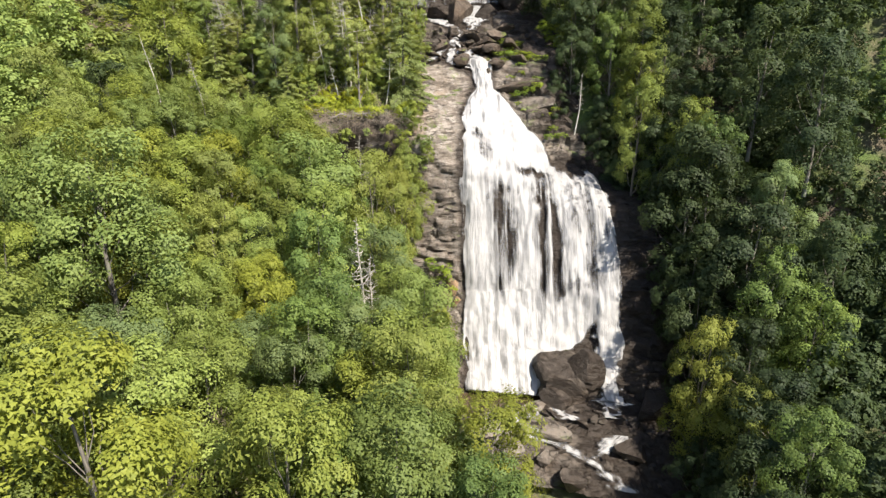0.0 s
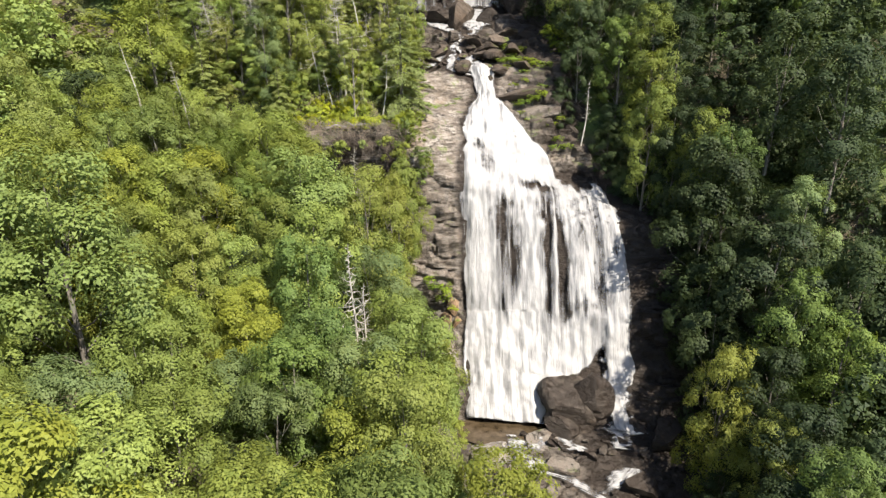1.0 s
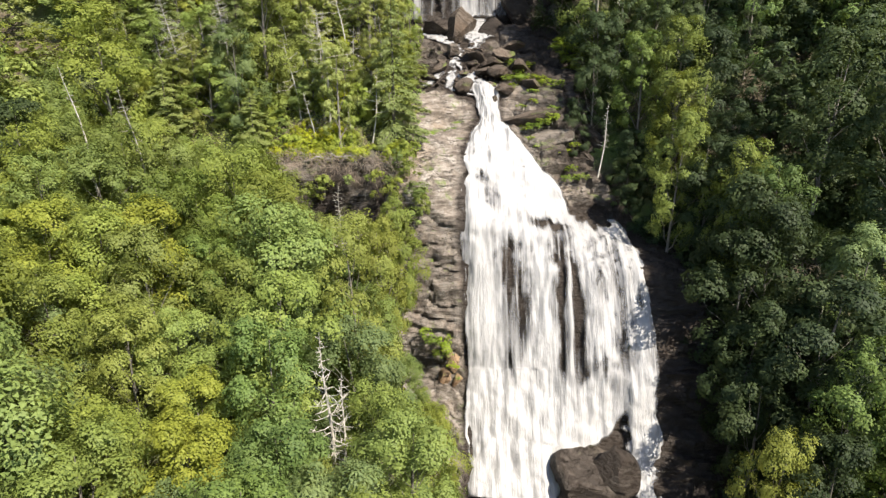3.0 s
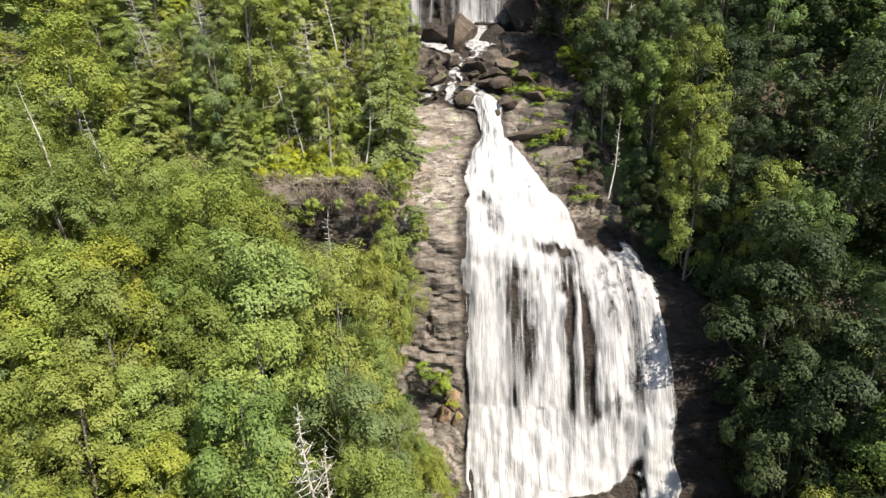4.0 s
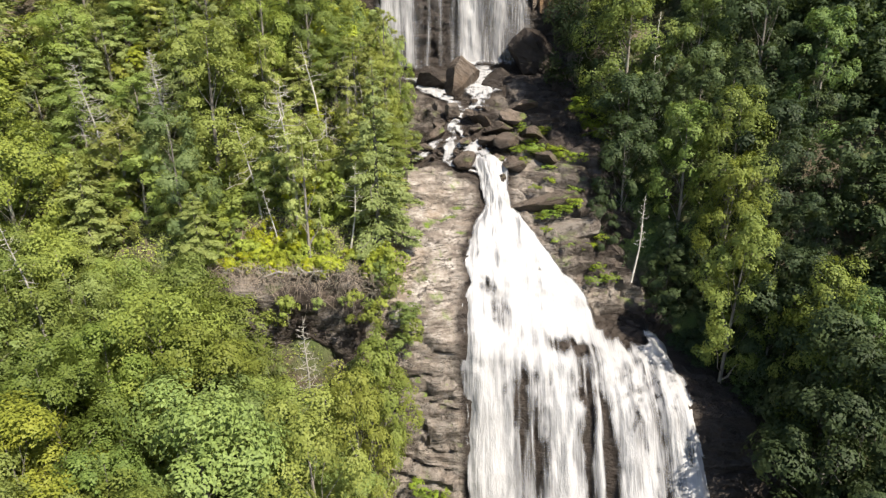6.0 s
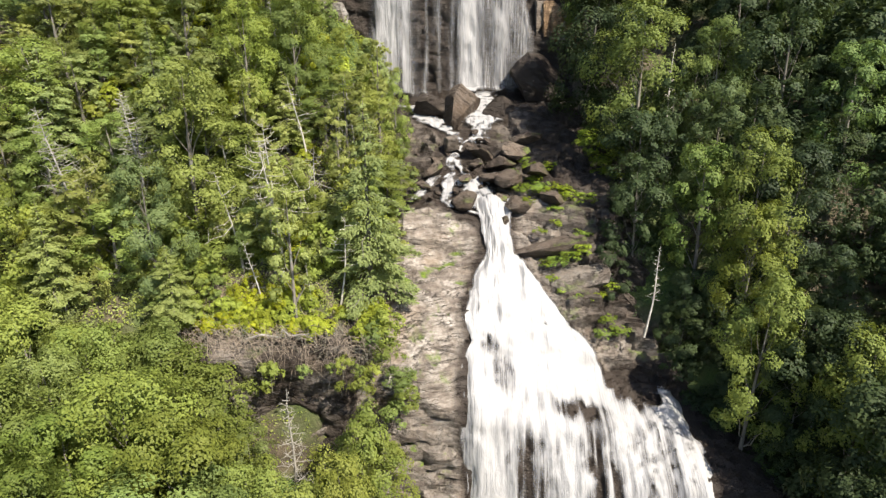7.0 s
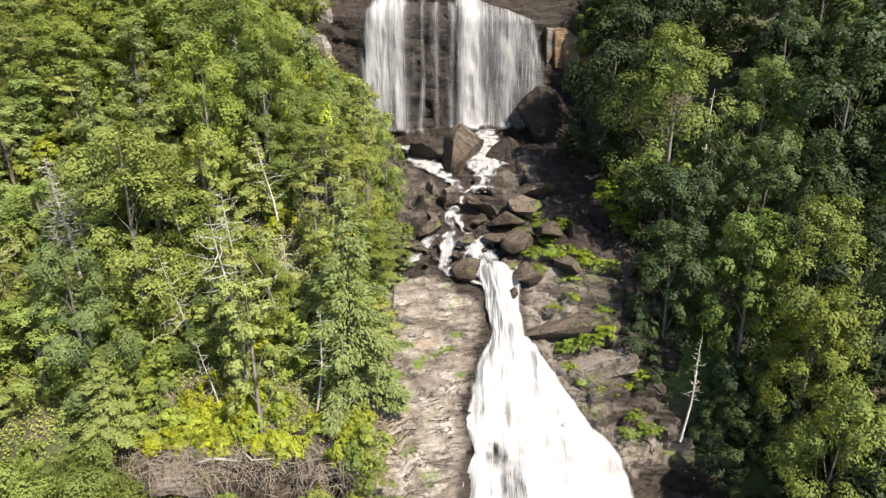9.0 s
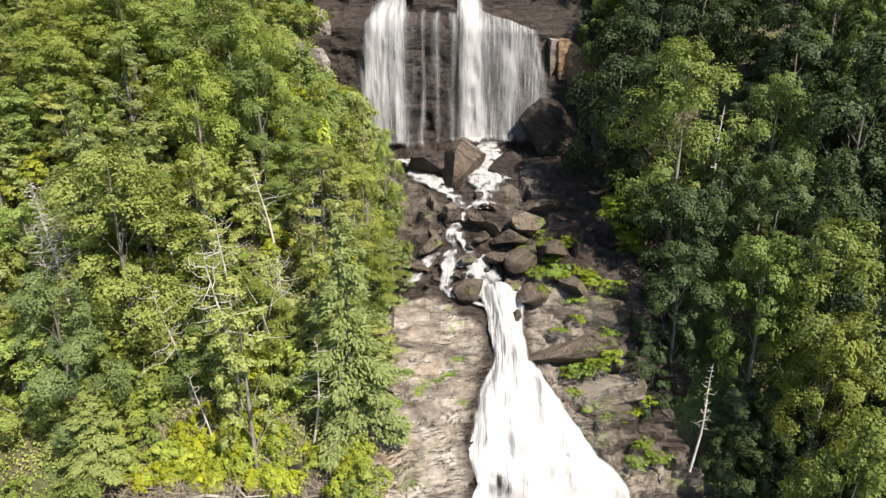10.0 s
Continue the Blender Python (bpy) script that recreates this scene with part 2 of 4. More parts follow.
# ---- the lie of the land ----
# the falls' profile (y, z), at its left edge (x = 2) and its right (x = 30)
LEFT_Y = np.array([-60, 40, 92, 106, 113.5, 122, 131, 136.5, 138.5, 144, 149, 160, 168, 185, 199, 206, 207.5, 211, 213.5, 250, 400.0])
LEFT_Z = np.array([-30, -16, -2.5, 3.7, 4.6, 11, 19.5, 37, 46, 52.5, 57.5, 61.7, 66.5, 72.5, 77.5, 80, 100, 104, 118, 128, 190.0])
RIGHT_Y = np.array([-60, 40, 88, 103, 110, 117, 124.5, 133.5, 139, 148, 153, 160, 168, 185, 199, 207, 209, 213, 215, 250, 400.0])
RIGHT_Z = np.array([-32, -18, -4, 3.0, 4.2, 11, 22.5, 37.5, 41, 43.5, 50, 60, 66, 73, 79, 82, 99, 104, 118, 128, 190.0])


def fall_point(x, q):
    """The point of the falls' bed at x, q knots along the profile."""
    k = np.arange(len(LEFT_Y)) - 1
    w = np.clip((np.asarray(x, float) - 2) / 28, -0.25, 1.35)
    y = np.interp(q, k, LEFT_Y) * (1 - w) + np.interp(q, k, RIGHT_Y) * w
    z = np.interp(q, k, LEFT_Z) * (1 - w) + np.interp(q, k, RIGHT_Z) * w
    return y, z


def bed(x, y):
    w = np.clip((x - 2) / 28, 0, 1.2)
    return np.interp(y, LEFT_Y, LEFT_Z) * (1 - w) + np.interp(y, RIGHT_Y, RIGHT_Z) * w


def left_edge(y):
    return np.interp(y, [40, 75, 96, 104, 118, 126, 133, 140, 150, 160, 170, 185, 200, 215], [16, 14, 9, 4, 2, -4, -6, -3.5, -6, -4, -3, -4, -16, -20])


def right_edge(y):
    return np.interp(y, [40, 75, 95, 110, 120, 130, 140, 148, 157, 168, 180, 200, 215], [36, 38, 42, 46, 47, 43, 40.5, 38.5, 25.5, 25, 31, 26, 25])


def land(x, y):
    x, y = np.asarray(x, float), np.asarray(y, float)
    low = 24 + np.maximum(-12 - x, 0) * 0.52 + (y - 90) * 0.05 - np.maximum(40 - y, 0) * 0.25
    high = 58 + (y - 143) * 0.85 - (x + 18) * 0.12 - np.maximum(y - 215, 0) * 0.3
    wall = smooth(137.0, 141.5, y + 1.5 * vnoise(x * 0.2, 0, 0, 5))
    left = low * (1 - wall) + np.maximum(high, low) * wall
    right = np.interp(y, [-60, 40, 95, 119, 128, 140, 152, 168, 190, 230, 400], [-20, -10, 5, 12, 28, 42, 53, 70, 88, 116, 200]) + (x - 50) * 0.3
    wl, wr = smooth(0, 12, left_edge(y) - x), smooth(0, 10, x - right_edge(y))
    inside = bed(x, y - 4) - 2.5
    h = inside * (1 - wl - wr) + left * wl + right * wr
    far = np.hypot(x, y - 100)
    h = h + fbm(x * 0.05, y * 0.05, 0, 3, 9) * (1.2 + 0.02 * np.minimum(far, 600) * smooth(150, 400, far))
    return np.minimum(h, 210 + 30 * vnoise(x * 0.003, y * 0.003, 0, 3))


def spread(lo, hi, step, reach):
    mid = np.arange(lo, hi + step / 2, step)
    out = np.cumsum(step * 1.16 ** np.arange(1, 60))
    out = out[out < reach]
    return np.concatenate([(lo - out)[::-1], mid, hi + out])


gx, gy = spread(-110, 120, 2.0, 2600), spread(-10, 235, 2.0, 2600)
XX, YY = np.meshgrid(gx, gy)
ground = new("ground", mesh_of("ground", np.stack([XX, YY, land(XX, YY)], -1).reshape(-1, 3), grid_faces(*XX.shape), SOIL))
tagged(ground, "brown leaf-littered forest floor with green undergrowth", "ground", kind="structure")


# ---- the bare rock that the river runs down ----
def rock_relief(x, y, z):
    """Broad swells, and layers broken into blocks by joints."""
    big = fbm(x * 0.07, y * 0.07, z * 0.07, 3, 21) * 1.1
    warp = fbm(x * 0.1, y * 0.1, z * 0.1, 3, 22)
    small, joint = 0.0, 0.0
    for thick, wide, amp, seed in ((3.2, 9.0, 1.1, 31), (1.3, 4.2, 0.5, 41)):
        w = (z * 0.85 + x * 0.2 + y * 0.32 + warp * 2.2) / thick
        layer = np.floor(w)
        over = smooth(1 - 0.45 / thick, 1.0, w - layer)
        value = 0.0
        for k, share in ((0, 1 - over), (1, over)):
            row = layer + k
            u = (x * 0.9 + 0.35 * y + cell_hash(row, 0 * row, 0 * row, seed) * wide * 3 + warp * 1.5) / wide
            block = np.floor(u)
            turn = smooth(1 - 0.7 / wide, 1.0, u - block)
            value = value + share * (cell_hash(row, block, 0 * row, seed + 1) * (1 - turn) + cell_hash(row, block + 1, 0 * row, seed + 1) * turn)
        groove = smooth(0.3, 0.0, np.minimum(w - layer, 1 - w + layer) * thick)
        cross = smooth(0.35, 0.0, np.abs(u - block - 1 + 0.35 / wide) * wide) * (cell_hash(layer, block, 0 * layer, seed + 2) > 0.35)
        small = small + amp * (value - 0.5) * 1.5 - 0.3 * amp * np.maximum(groove, cross)
        joint = np.maximum(joint, np.maximum(smooth(0.25, 0.85, groove) * (cell_hash(layer, block, 0 * layer, seed + 3) > 0.3), cross) * (0.5 + 0.5 * amp))
    return big, small + fbm(x * 0.6, y * 0.6, z * 1.1, 4, 51) * 0.3, joint


def bed_frame(x, q):
    """Places of the bed and the way out of it."""
    y, z = fall_point(x, q)
    y2, z2 = fall_point(x, q + 0.02)
    ty, tz = y2 - y, z2 - z
    n = np.hypot(ty, tz) + 1e-6
    return y, z, -tz / n, ty / n


WATER = [(3.0, 4.6, 22), (4.0, 4.6, 37.6), (4.5, 5.0, 37.8), (5.0, 5.2, 38), (5.6, 4.6, 38.3), (6.0, 4.4, 37.6), (7.0, 3.8, 38), (7.8, 3.8, 38), (8.1, 4.6, 36.5), (8.25, 5.2, 25), (8.8, 4.4, 22.2), (9.4, 5.6, 15.6), (10.0, 7.6, 12.4), (10.6, 7.2, 11.4), (11.06, 5.9, 9.8)]
# narrow runs of water: knots of (place along the profile, x)
RUNS = [([(10.7, 9.8), (10.95, 8.6), (11.15, 7.8), (11.35, 7.0), (11.45, 6.2)], 3.0), ([(10.8, 7.0), (10.95, 3.4), (11.1, 2.0), (11.25, 2.4), (11.6, 2.6), (11.85, 3.0)], 1.1), ([(11.45, 5.4), (11.6, 4.4), (11.75, 4.2)], 1.2), ([(11.9, 3.6), (12.05, 4.6), (12.15, 5.8)], 1.2),
        ([(12.1, 4.4), (12.3, 3.0), (12.5, 1.0), (12.75, -1.8), (13.3, -5.5)], 2.8), ([(12.1, 8.0), (12.5, 8.6), (12.9, 9.1), (13.4, 9.4), (13.9, 9.2)], 4.2), ([(11.1, -3.6), (11.3, -1.5), (11.5, 0.2)], 1.0)]
SIDE = ([(2.3, 33.8), (3.3, 34.3), (3.9, 34.2), (4.36, 34.2), (4.8, 34.4)], 3.6)
WQ, WA, WB = (np.array([r[i] for r in WATER]) for i in range(3))


def q_steps(lo, hi, step):
    """Knots along the profile, about one step apart in metres."""
    out, q = [], lo
    while q < hi:
        y0, z0 = fall_point(12.0, q)
        y1, z1 = fall_point(12.0, q + 0.01)
        out.append(q)
        q += step * 0.01 / max(1e-4, math.hypot(y1 - y0, z1 - z0))
    return np.array(out + [hi])


def build_rock():
    q = q_steps(1.2, 18.3, 0.42)
    x = np.arange(-22, 60, 0.42)
    X, Q = np.meshgrid(x, q)
    y, z, ny, nz = bed_frame(X, Q)
    big, small, joint = rock_relief(X, y, z)
    small = small * (1 + 0.8 * smooth(10.8, 11.3, Q) * smooth(13.2, 12.8, Q) + 0.9 * smooth(12, 16, X) * smooth(7.8, 8.4, Q) * smooth(11, 10.5, Q) + 0.3 * smooth(4, 2, X) - 0.5 * smooth(13.6, 14.2, Q) - 0.6 * smooth(9, 6, X) * smooth(7.4, 8.0, Q) * smooth(10.9, 10.5, Q))
    joint = joint * smooth(14.2, 13.6, Q)
    d = big + small
    bed_in = smooth(-2.2, 0.3, np.minimum(X - np.interp(Q, WQ, WA), np.interp(Q, WQ, WB) - X)) * smooth(2.8, 3.2, Q) * smooth(11.2, 10.9, Q)
    d = d * (1 - bed_in) + bed_in * (big * 0.8 + small * np.interp(Q, [3, 7.5, 9], [0.2, 0.2, 0.12]))
    d = np.where((Q < 3.4), d + (-0.7 - d) * smooth(1.0, 5.0, np.minimum(X - 1.5, 25 - X)) * smooth(2.0, 2.4, Q) * smooth(3.3, 3.0, Q), d)
    for path, width in RUNS + [SIDE]:
        near = smooth(width + 1.5, width * 0.5, np.abs(X - np.interp(Q, [k[0] for k in path], [k[1] for k in path]))) * smooth(path[0][0] - 0.15, path[0][0], Q) * smooth(path[-1][0] + 0.15, path[-1][0], Q)
        d = d * (1 - near) + (big * 0.8 + small * 0.1 - 0.4) * near
    out = np.maximum(np.maximum(left_edge(y) - 5 - X, X - right_edge(y) - 4), 0)
    Y, Z = y + ny * d, z + nz * d - out * 0.9
    me = mesh_of("rock_face", np.stack([X, Y, Z], -1).reshape(-1, 3), grid_faces(*X.shape), ROCK)
    me.set_sharp_from_angle(angle=radians(38))
    wet_shade = np.minimum(X - np.interp(Q, WQ, WA), np.interp(Q, WQ, WB) - X)
    wet_shade = np.where((Q > 3) & (Q < 11.5), smooth(-3.0, 1.0, wet_shade), 0)
    # right of the falls: wet rock, blackened further for the trees' shade
    wet_shade = np.maximum(wet_shade, smooth(20, 36, X) * smooth(9.2, 7.8, Q) * 2.0)
    wet_shade = np.maximum(wet_shade, smooth(12.2, 13.2, Q) * smooth(44, 30, X))
    wet_shade = np.maximum(wet_shade, smooth(3.6, 2.6, Q) * 0.6)
    wet_shade = np.maximum(wet_shade, (0.4 + 0.3 * smooth(18, 26, X)) * smooth(11, 16, X) * smooth(8.5, 9.2, Q))
    wet_shade = np.maximum(wet_shade, 0.36 * smooth(6, 3, X) * smooth(4.2, 5.0, Q) * smooth(7.4, 6.9, Q))
    wet_shade = np.maximum(wet_shade, 0.6 * smooth(10.9, 11.3, Q))
    # right side of the gorge: its shade painted in along with the wetness
    wet_shade = np.maximum(wet_shade, smooth(14, 21, X) * smooth(10.6, 11.4, Q))
    for path, width in RUNS:
        away = np.abs(X - np.interp(Q, [k[0] for k in path], [k[1] for k in path]))
        wet_shade = np.maximum(wet_shade, 0.85 * smooth(7, 2, away) * (Q > path[0][0] - 0.2) * (Q < path[-1][0] + 0.2))
    add_values(me, "wet_shade", wet_shade)
    add_values(me, "joint", joint)
    return tagged(new("rock_face", me), "brown-grey layered rock bed of the river, wet and dark beside the water", "rock", kind="structure")


build_rock()


def water_sheet(name, q, x_of, foam_of, label, lift=0.45, step=0.35, extra=None, centre=None):
    """A sheet of white water lying over the bed. x_of(q): its edges; foam_of(x, q, u): how much water runs there."""
    lo, hi = x_of(q)
    cols = int(np.max(hi - lo) / step) + 2
    U = np.linspace(0, 1, cols)[None, :].repeat(len(q), 0)
    Q = q[:, None].repeat(cols, 1)
    X = lo[:, None] * (1 - U) + hi[:, None] * U
    y, z, ny, nz = bed_frame(X, Q)
    big = rock_relief(X, y, z)[0]
    run = np.concatenate([[0], np.cumsum(np.hypot(np.diff(y[:, 0]), np.diff(z[:, 0])))])[:, None].repeat(cols, 1)
    edge = np.minimum(U, 1 - U) * (hi - lo)[:, None]
    d = big * 0.8 + lift + 0.4 * smooth(9.3, 9.9, Q) * smooth(11.5, 11, Q) + 0.35 * fbm(X * 0.9, run * 0.12, 0, 3, 71) + 0.12 * fbm(X * 2.5, run * 0.5, 0, 2, 72) - 0.85 * smooth(2.0, 0.0, edge)
    if centre is not None:
        d = big * 0.8 + lift + 0.12 * fbm(X * 1.5, run * 0.4, 0, 2, 74) - 0.1 * smooth(1.5, 0.0, edge)
    X = X + (0.6 if centre is None else 0.0) * fbm(run * 0.17, X * 0.1, 3.0, 4, 73) * smooth(2.5, 0, edge)
    if extra is not None:
        d = d + extra(X, Q)
    me = mesh_of(name, np.stack([X, y + ny * d, z + nz * d], -1).reshape(-1, 3), grid_faces(*X.shape), FOAM)
    add_uv(me, X if centre is None else X - centre[:, None], run)
    add_values(me, "foam", np.clip(foam_of(X, Q, edge), 0, 1))
    return tagged(new(name, me), label, "waterfall", kind="structure")


def spot(x, q, cx, cq, rx, rq):
    return np.exp(-((x - cx) / rx) ** 2 - ((q - cq) / rq) ** 2)


STRANDS = [(5.5, 1.9, 0.34), (8.2, 1.2, 0.24), (10.6, 0.5, 0.12), (15.4, 0.5, 0.16), (18.2, 1.1, 0.45), (19.8, 0.7, 0.25), (22.9, 0.35, 0.4), (25.6, 0.8, 0.2), (27.4, 1.0, 0.25), (30.0, 0.7, 0.15), (34.2, 1.0, 0.2), (36.4, 1.2, 0.25)]
# bare rock and thin places: x, place along the profile, half-widths, how thin
HOLES = [(12.8, 5.95, 2.4, 0.75, 0.36), (22.9, 5.8, 2.0, 1.0, 0.45), (31.5, 6.1, 3.0, 0.9, 0.2), (7.2, 8.9, 0.5, 0.08, 0.6), (8.0, 8.2, 1.4, 0.13, 0.8), (9.6, 7.75, 0.9, 0.25, 0.6), (10.4, 7.3, 0.8, 0.3, 0.5), (12.3, 6.15, 1.0, 0.5, 0.62), (14.6, 5.75, 0.8, 0.5, 0.55), (13.4, 6.6, 0.6, 0.3, 0.35), (16.4, 5.9, 0.5, 0.5, 0.4),
         (20.0, 7.42, 3.0, 0.15, 1.2), (20.6, 6.95, 1.4, 0.25, 0.5), (22.6, 6.25, 1.4, 0.55, 0.85), (25.0, 5.8, 0.8, 0.35, 0.5), (21.4, 5.6, 0.9, 0.35, 0.55), (22.8, 5.1, 1.4, 0.35, 0.5), (24.6, 4.75, 0.9, 0.25, 0.45),
         (29.4, 7.8, 2.6, 0.16, 1.2), (28.5, 8.0, 2.2, 0.2, 1.3), (31.4, 7.2, 0.5, 0.3, 0.7), (32.2, 6.3, 0.7, 0.3, 0.4), (31.8, 5.8, 0.8, 0.35, 0.4), (29.2, 6.2, 0.5, 0.5, 0.3), (33.2, 6.9, 0.5, 0.3, 0.35),
         (13.4, 4.88, 0.8, 0.14, 0.5), (12.0, 4.95, 0.5, 0.12, 0.35), (17.8, 4.32, 0.9, 0.16, 0.6), (15.6, 4.6, 0.5, 0.1, 0.3), (30.2, 4.9, 1.9, 0.2, 0.6), (7.0, 3.9, 0.4, 0.25, 0.6), (8.8, 3.8, 0.4, 0.22, 0.5), (6.4, 4.35, 0.4, 0.2, 0.35), (10.4, 3.7, 0.3, 0.2, 0.3)]


def strands(x, q):
    """Where the water gathers on the upright face."""
    step = q + 0.3 * vnoise(x * 0.35, 0, 0, 93) + 0.12 * vnoise(x * 1.3, 0, 0, 94)
    face = smooth(4.85, 5.3, step) * smooth(7.2, 6.6, step)
    bend = x + 0.9 * vnoise(q * 0.9, x * 0.12, 0, 80)
    total = 0.0
    for c, w, amount in STRANDS:
        total = total + amount * np.exp(-((bend - c) / w) ** 2)
    return face * total, face


def main_foam(x, q, edge):
    f = 0.8 + 0.1 * smooth(7.2, 8.5, q) - 0.2 * smooth(9.6, 10.3, q) + 0.06 * smooth(5.0, 4.5, q) + 0.09 * fbm(x * 0.28, q * 1.6, 0, 3, 86) + 0.09 * fbm(x * 0.9, q * 4.5, 0, 3, 95)
    gathered, face = strands(x, q)
    f = f - face * (0.16 + 0.1 * vnoise(x * 0.33, q * 0.35, 0, 81)) + gathered
    wx, wq = x + 1.1 * fbm(x * 0.5, q * 3, 0, 3, 82), q + 0.16 * fbm(x * 0.7, q * 2, 1, 2, 89)
    streak = fbm(x * 1.9, q * 0.6, 0, 3, 97)
    for cx, cq, rx, rq, amount in HOLES:
        f = f - 0.75 * amount * (1 + 0.7 * streak) * spot(wx, wq, cx, cq, rx * 1.15, rq * 1.25)
    ragged = 0.5 * fbm(x * 0.45, q * 3, 0, 3, 85)
    foot = np.interp(q, [3.0, 3.2, 3.8, 4.1, 4.4, 4.7], [19.2, 20.2, 23.0, 27.5, 30.8, 33])
    f = f - 1.4 * smooth(-0.4, 1.4, x - foot + 2.0 * ragged) * smooth(4.75, 4.4, q + 0.25 * ragged) * smooth(33.4, 32.2, x + ragged)
    rim = np.interp(q, [7.6, 7.9, 8.2, 8.5, 8.8, 9.4, 10.0, 10.2], [33, 25.6, 24.4, 23.4, 21.5, 16.0, 12.6, 12.4])
    f = f - 1.3 * smooth(-0.3, 0.9, x - rim + ragged) * smooth(7.6, 7.72, q) * np.maximum(smooth(34.4, 33.2, x + ragged), smooth(8.05, 8.25, q + 0.1 * ragged))
    f = f - 0.3 * smooth(25, 28, x) * smooth(4.6, 5.2, q) * smooth(7.6, 7.0, q) * smooth(0.05, 0.5, fbm(x * 0.8, q * 4.5, 0, 3, 99))
    f = f + 0.14 * smooth(5.1, 4.6, q + 0.3 * ragged)
    f = f * smooth(2.96, 3.06, q + 0.08 * ragged)
    f = f + 0.1 * fbm(x * 0.4, q * 2, 0, 3, 83) + face * 0.14 * fbm(x * 0.9, q * 0.25, 0, 3, 84)
    return f * smooth(0, 0.9, edge + 0.3 + 0.6 * ragged)


def main_swell(x, q):
    gathered, face = strands(x, q)
    return 0.25 + 0.9 * gathered + 0.4 * (0.6 + fbm(x * 0.35, q * 4.0, 0, 3, 90)) * (1 - face) + 0.4 * np.exp(-((q - 5.05 - 0.5 * vnoise(x * 0.3, 0, 0, 92)) / 0.3) ** 2)


water_sheet("waterfall", q_steps(3.0, 11.06, 0.4), lambda q: (np.interp(q, WQ, WA), np.maximum(np.interp(q, WQ, WB), np.interp(q, [8.1, 8.8, 9.4, 10.0], [36.5, 29.0, 18.5, 12.4]))), main_foam,
            "white foaming waterfall spread over a dark rock face", extra=main_swell)


# curtains of the upper fall: x, half-width, how much water
CURTAINS = [(-12.6, 1.0, 0.36), (-10.6, 1.3, 0.5), (-8.6, 1.0, 0.38), (-6.2, 0.9, 0.46), (-2.1, 0.35, 0.3), (0.2, 0.35, 0.26), (3.0, 0.5, 0.24), (5.6, 1.2, 0.52), (7.4, 1.1, 0.56), (9.6, 1.4, 0.28), (12.4, 1.5, 0.2), (15.6, 1.8, 0.17), (18.8, 1.8, 0.13)]


def upper_foam(x, q, edge):
    f = 0.04 + 0.1 * fbm(x * 0.5, q * 0.8, 0, 3, 91) + 0.1 * smooth(-4.5, -6, x) + 0.08 * smooth(4, 5.5, x)
    for cx, w, amount in CURTAINS:
        f = f + amount * np.exp(-((x + 0.5 * vnoise(q * 2, cx, 0, 98) - cx * np.interp(q, [14, 17], [1.04, 0.8])) / w) ** 2)
    f = f + 0.35 * spot(x, q, 8, 13.85, 3.0, 0.25) + 0.12 * spot(x, q, 16, 14.6, 5, 0.6) * (1 + fbm(x * 0.7, q * 3, 0, 3, 88))
    f = f - 0.5 * smooth(15.35, 15.6, q) * smooth(-6.5, -4, x) * smooth(4.6, 3, x)
    return f * smooth(0, 2.0, edge + 0.3) * smooth(13.5, 13.95, q + 0.25 * fbm(x * 0.5, q, 0, 2, 96))


water_sheet("upper_waterfall", q_steps(13.5, 17.5, 0.4), lambda q: (np.interp(q, [14, 14.8, 15.2, 15.8, 17], [-15.5, -14.3, -12.8, -10.8, -8]), np.interp(q, [14, 14.6, 15.0, 15.3, 15.6, 17], [23, 21.5, 18.8, 14.5, 9.5, 8])),
            upper_foam, "thin white curtains of an upper waterfall", lift=1.35)


def stream(name, knots, width, label, full=0.68):
    """A narrow run of white water: knots are (q, x)."""
    q = q_steps(knots[0][0], knots[-1][0], 0.35)
    c = np.interp(q, [k[0] for k in knots], [k[1] for k in knots]) + 0.5 * vnoise(q * 7, 0, 0, 5)
    w = 1.7 * width * (1.0 + 0.5 * vnoise(q * 5, 3, 0, 6) + 0.25 * vnoise(q * 17, 3, 0, 7))

    def run(x, k, e):
        ragged = fbm(x * 1.1, k * 16, 0, 3, 8)
        return (full + 0.5 * ragged) * smooth(0.0, 0.7, e / width + 0.22 * ragged)

    return water_sheet(name, q, lambda _: (c - w / 2, c + w / 2), run, label, lift=0.22 if knots[0][0] > 3 else 0.5, step=0.2, centre=c)


for path, width in RUNS:
    stream("rapids", path, width, "narrow white rapids between boulders", 0.7 if width > 2 else 0.58)
stream("side_fall", *SIDE, "side strand of white water falling past a big boulder", 1.0)
OUTLET = "white water running out of the pool between rocks"
stream("rapids", [(1.26, 33.4), (1.54, 28.2), (1.7, 22.5), (1.8, 17.5), (1.95, 14.8)], 3.6, OUTLET, 0.62)
stream("rapids", [(1.85, 14.6), (2.1, 14.2), (2.45, 13.8)], 2.6, OUTLET, 0.62)
stream("rapids", [(2.1, 25.8), (2.5, 23.2), (3.05, 20.2)], 2.8, OUTLET, 0.6)
stream("rapids", [(1.58, 28.6), (1.72, 31.5), (1.9, 34.4)], 2.8, OUTLET, 0.58)
stream("rapids", [(2.0, 17.0), (2.25, 18.4), (2.5, 19.6)], 1.8, OUTLET, 0.5)


# ---- trees ----
RNG = np.random.default_rng(7)


def unit(v):
    return v / (np.linalg.norm(v, axis=-1, keepdims=True) + 1e-9)


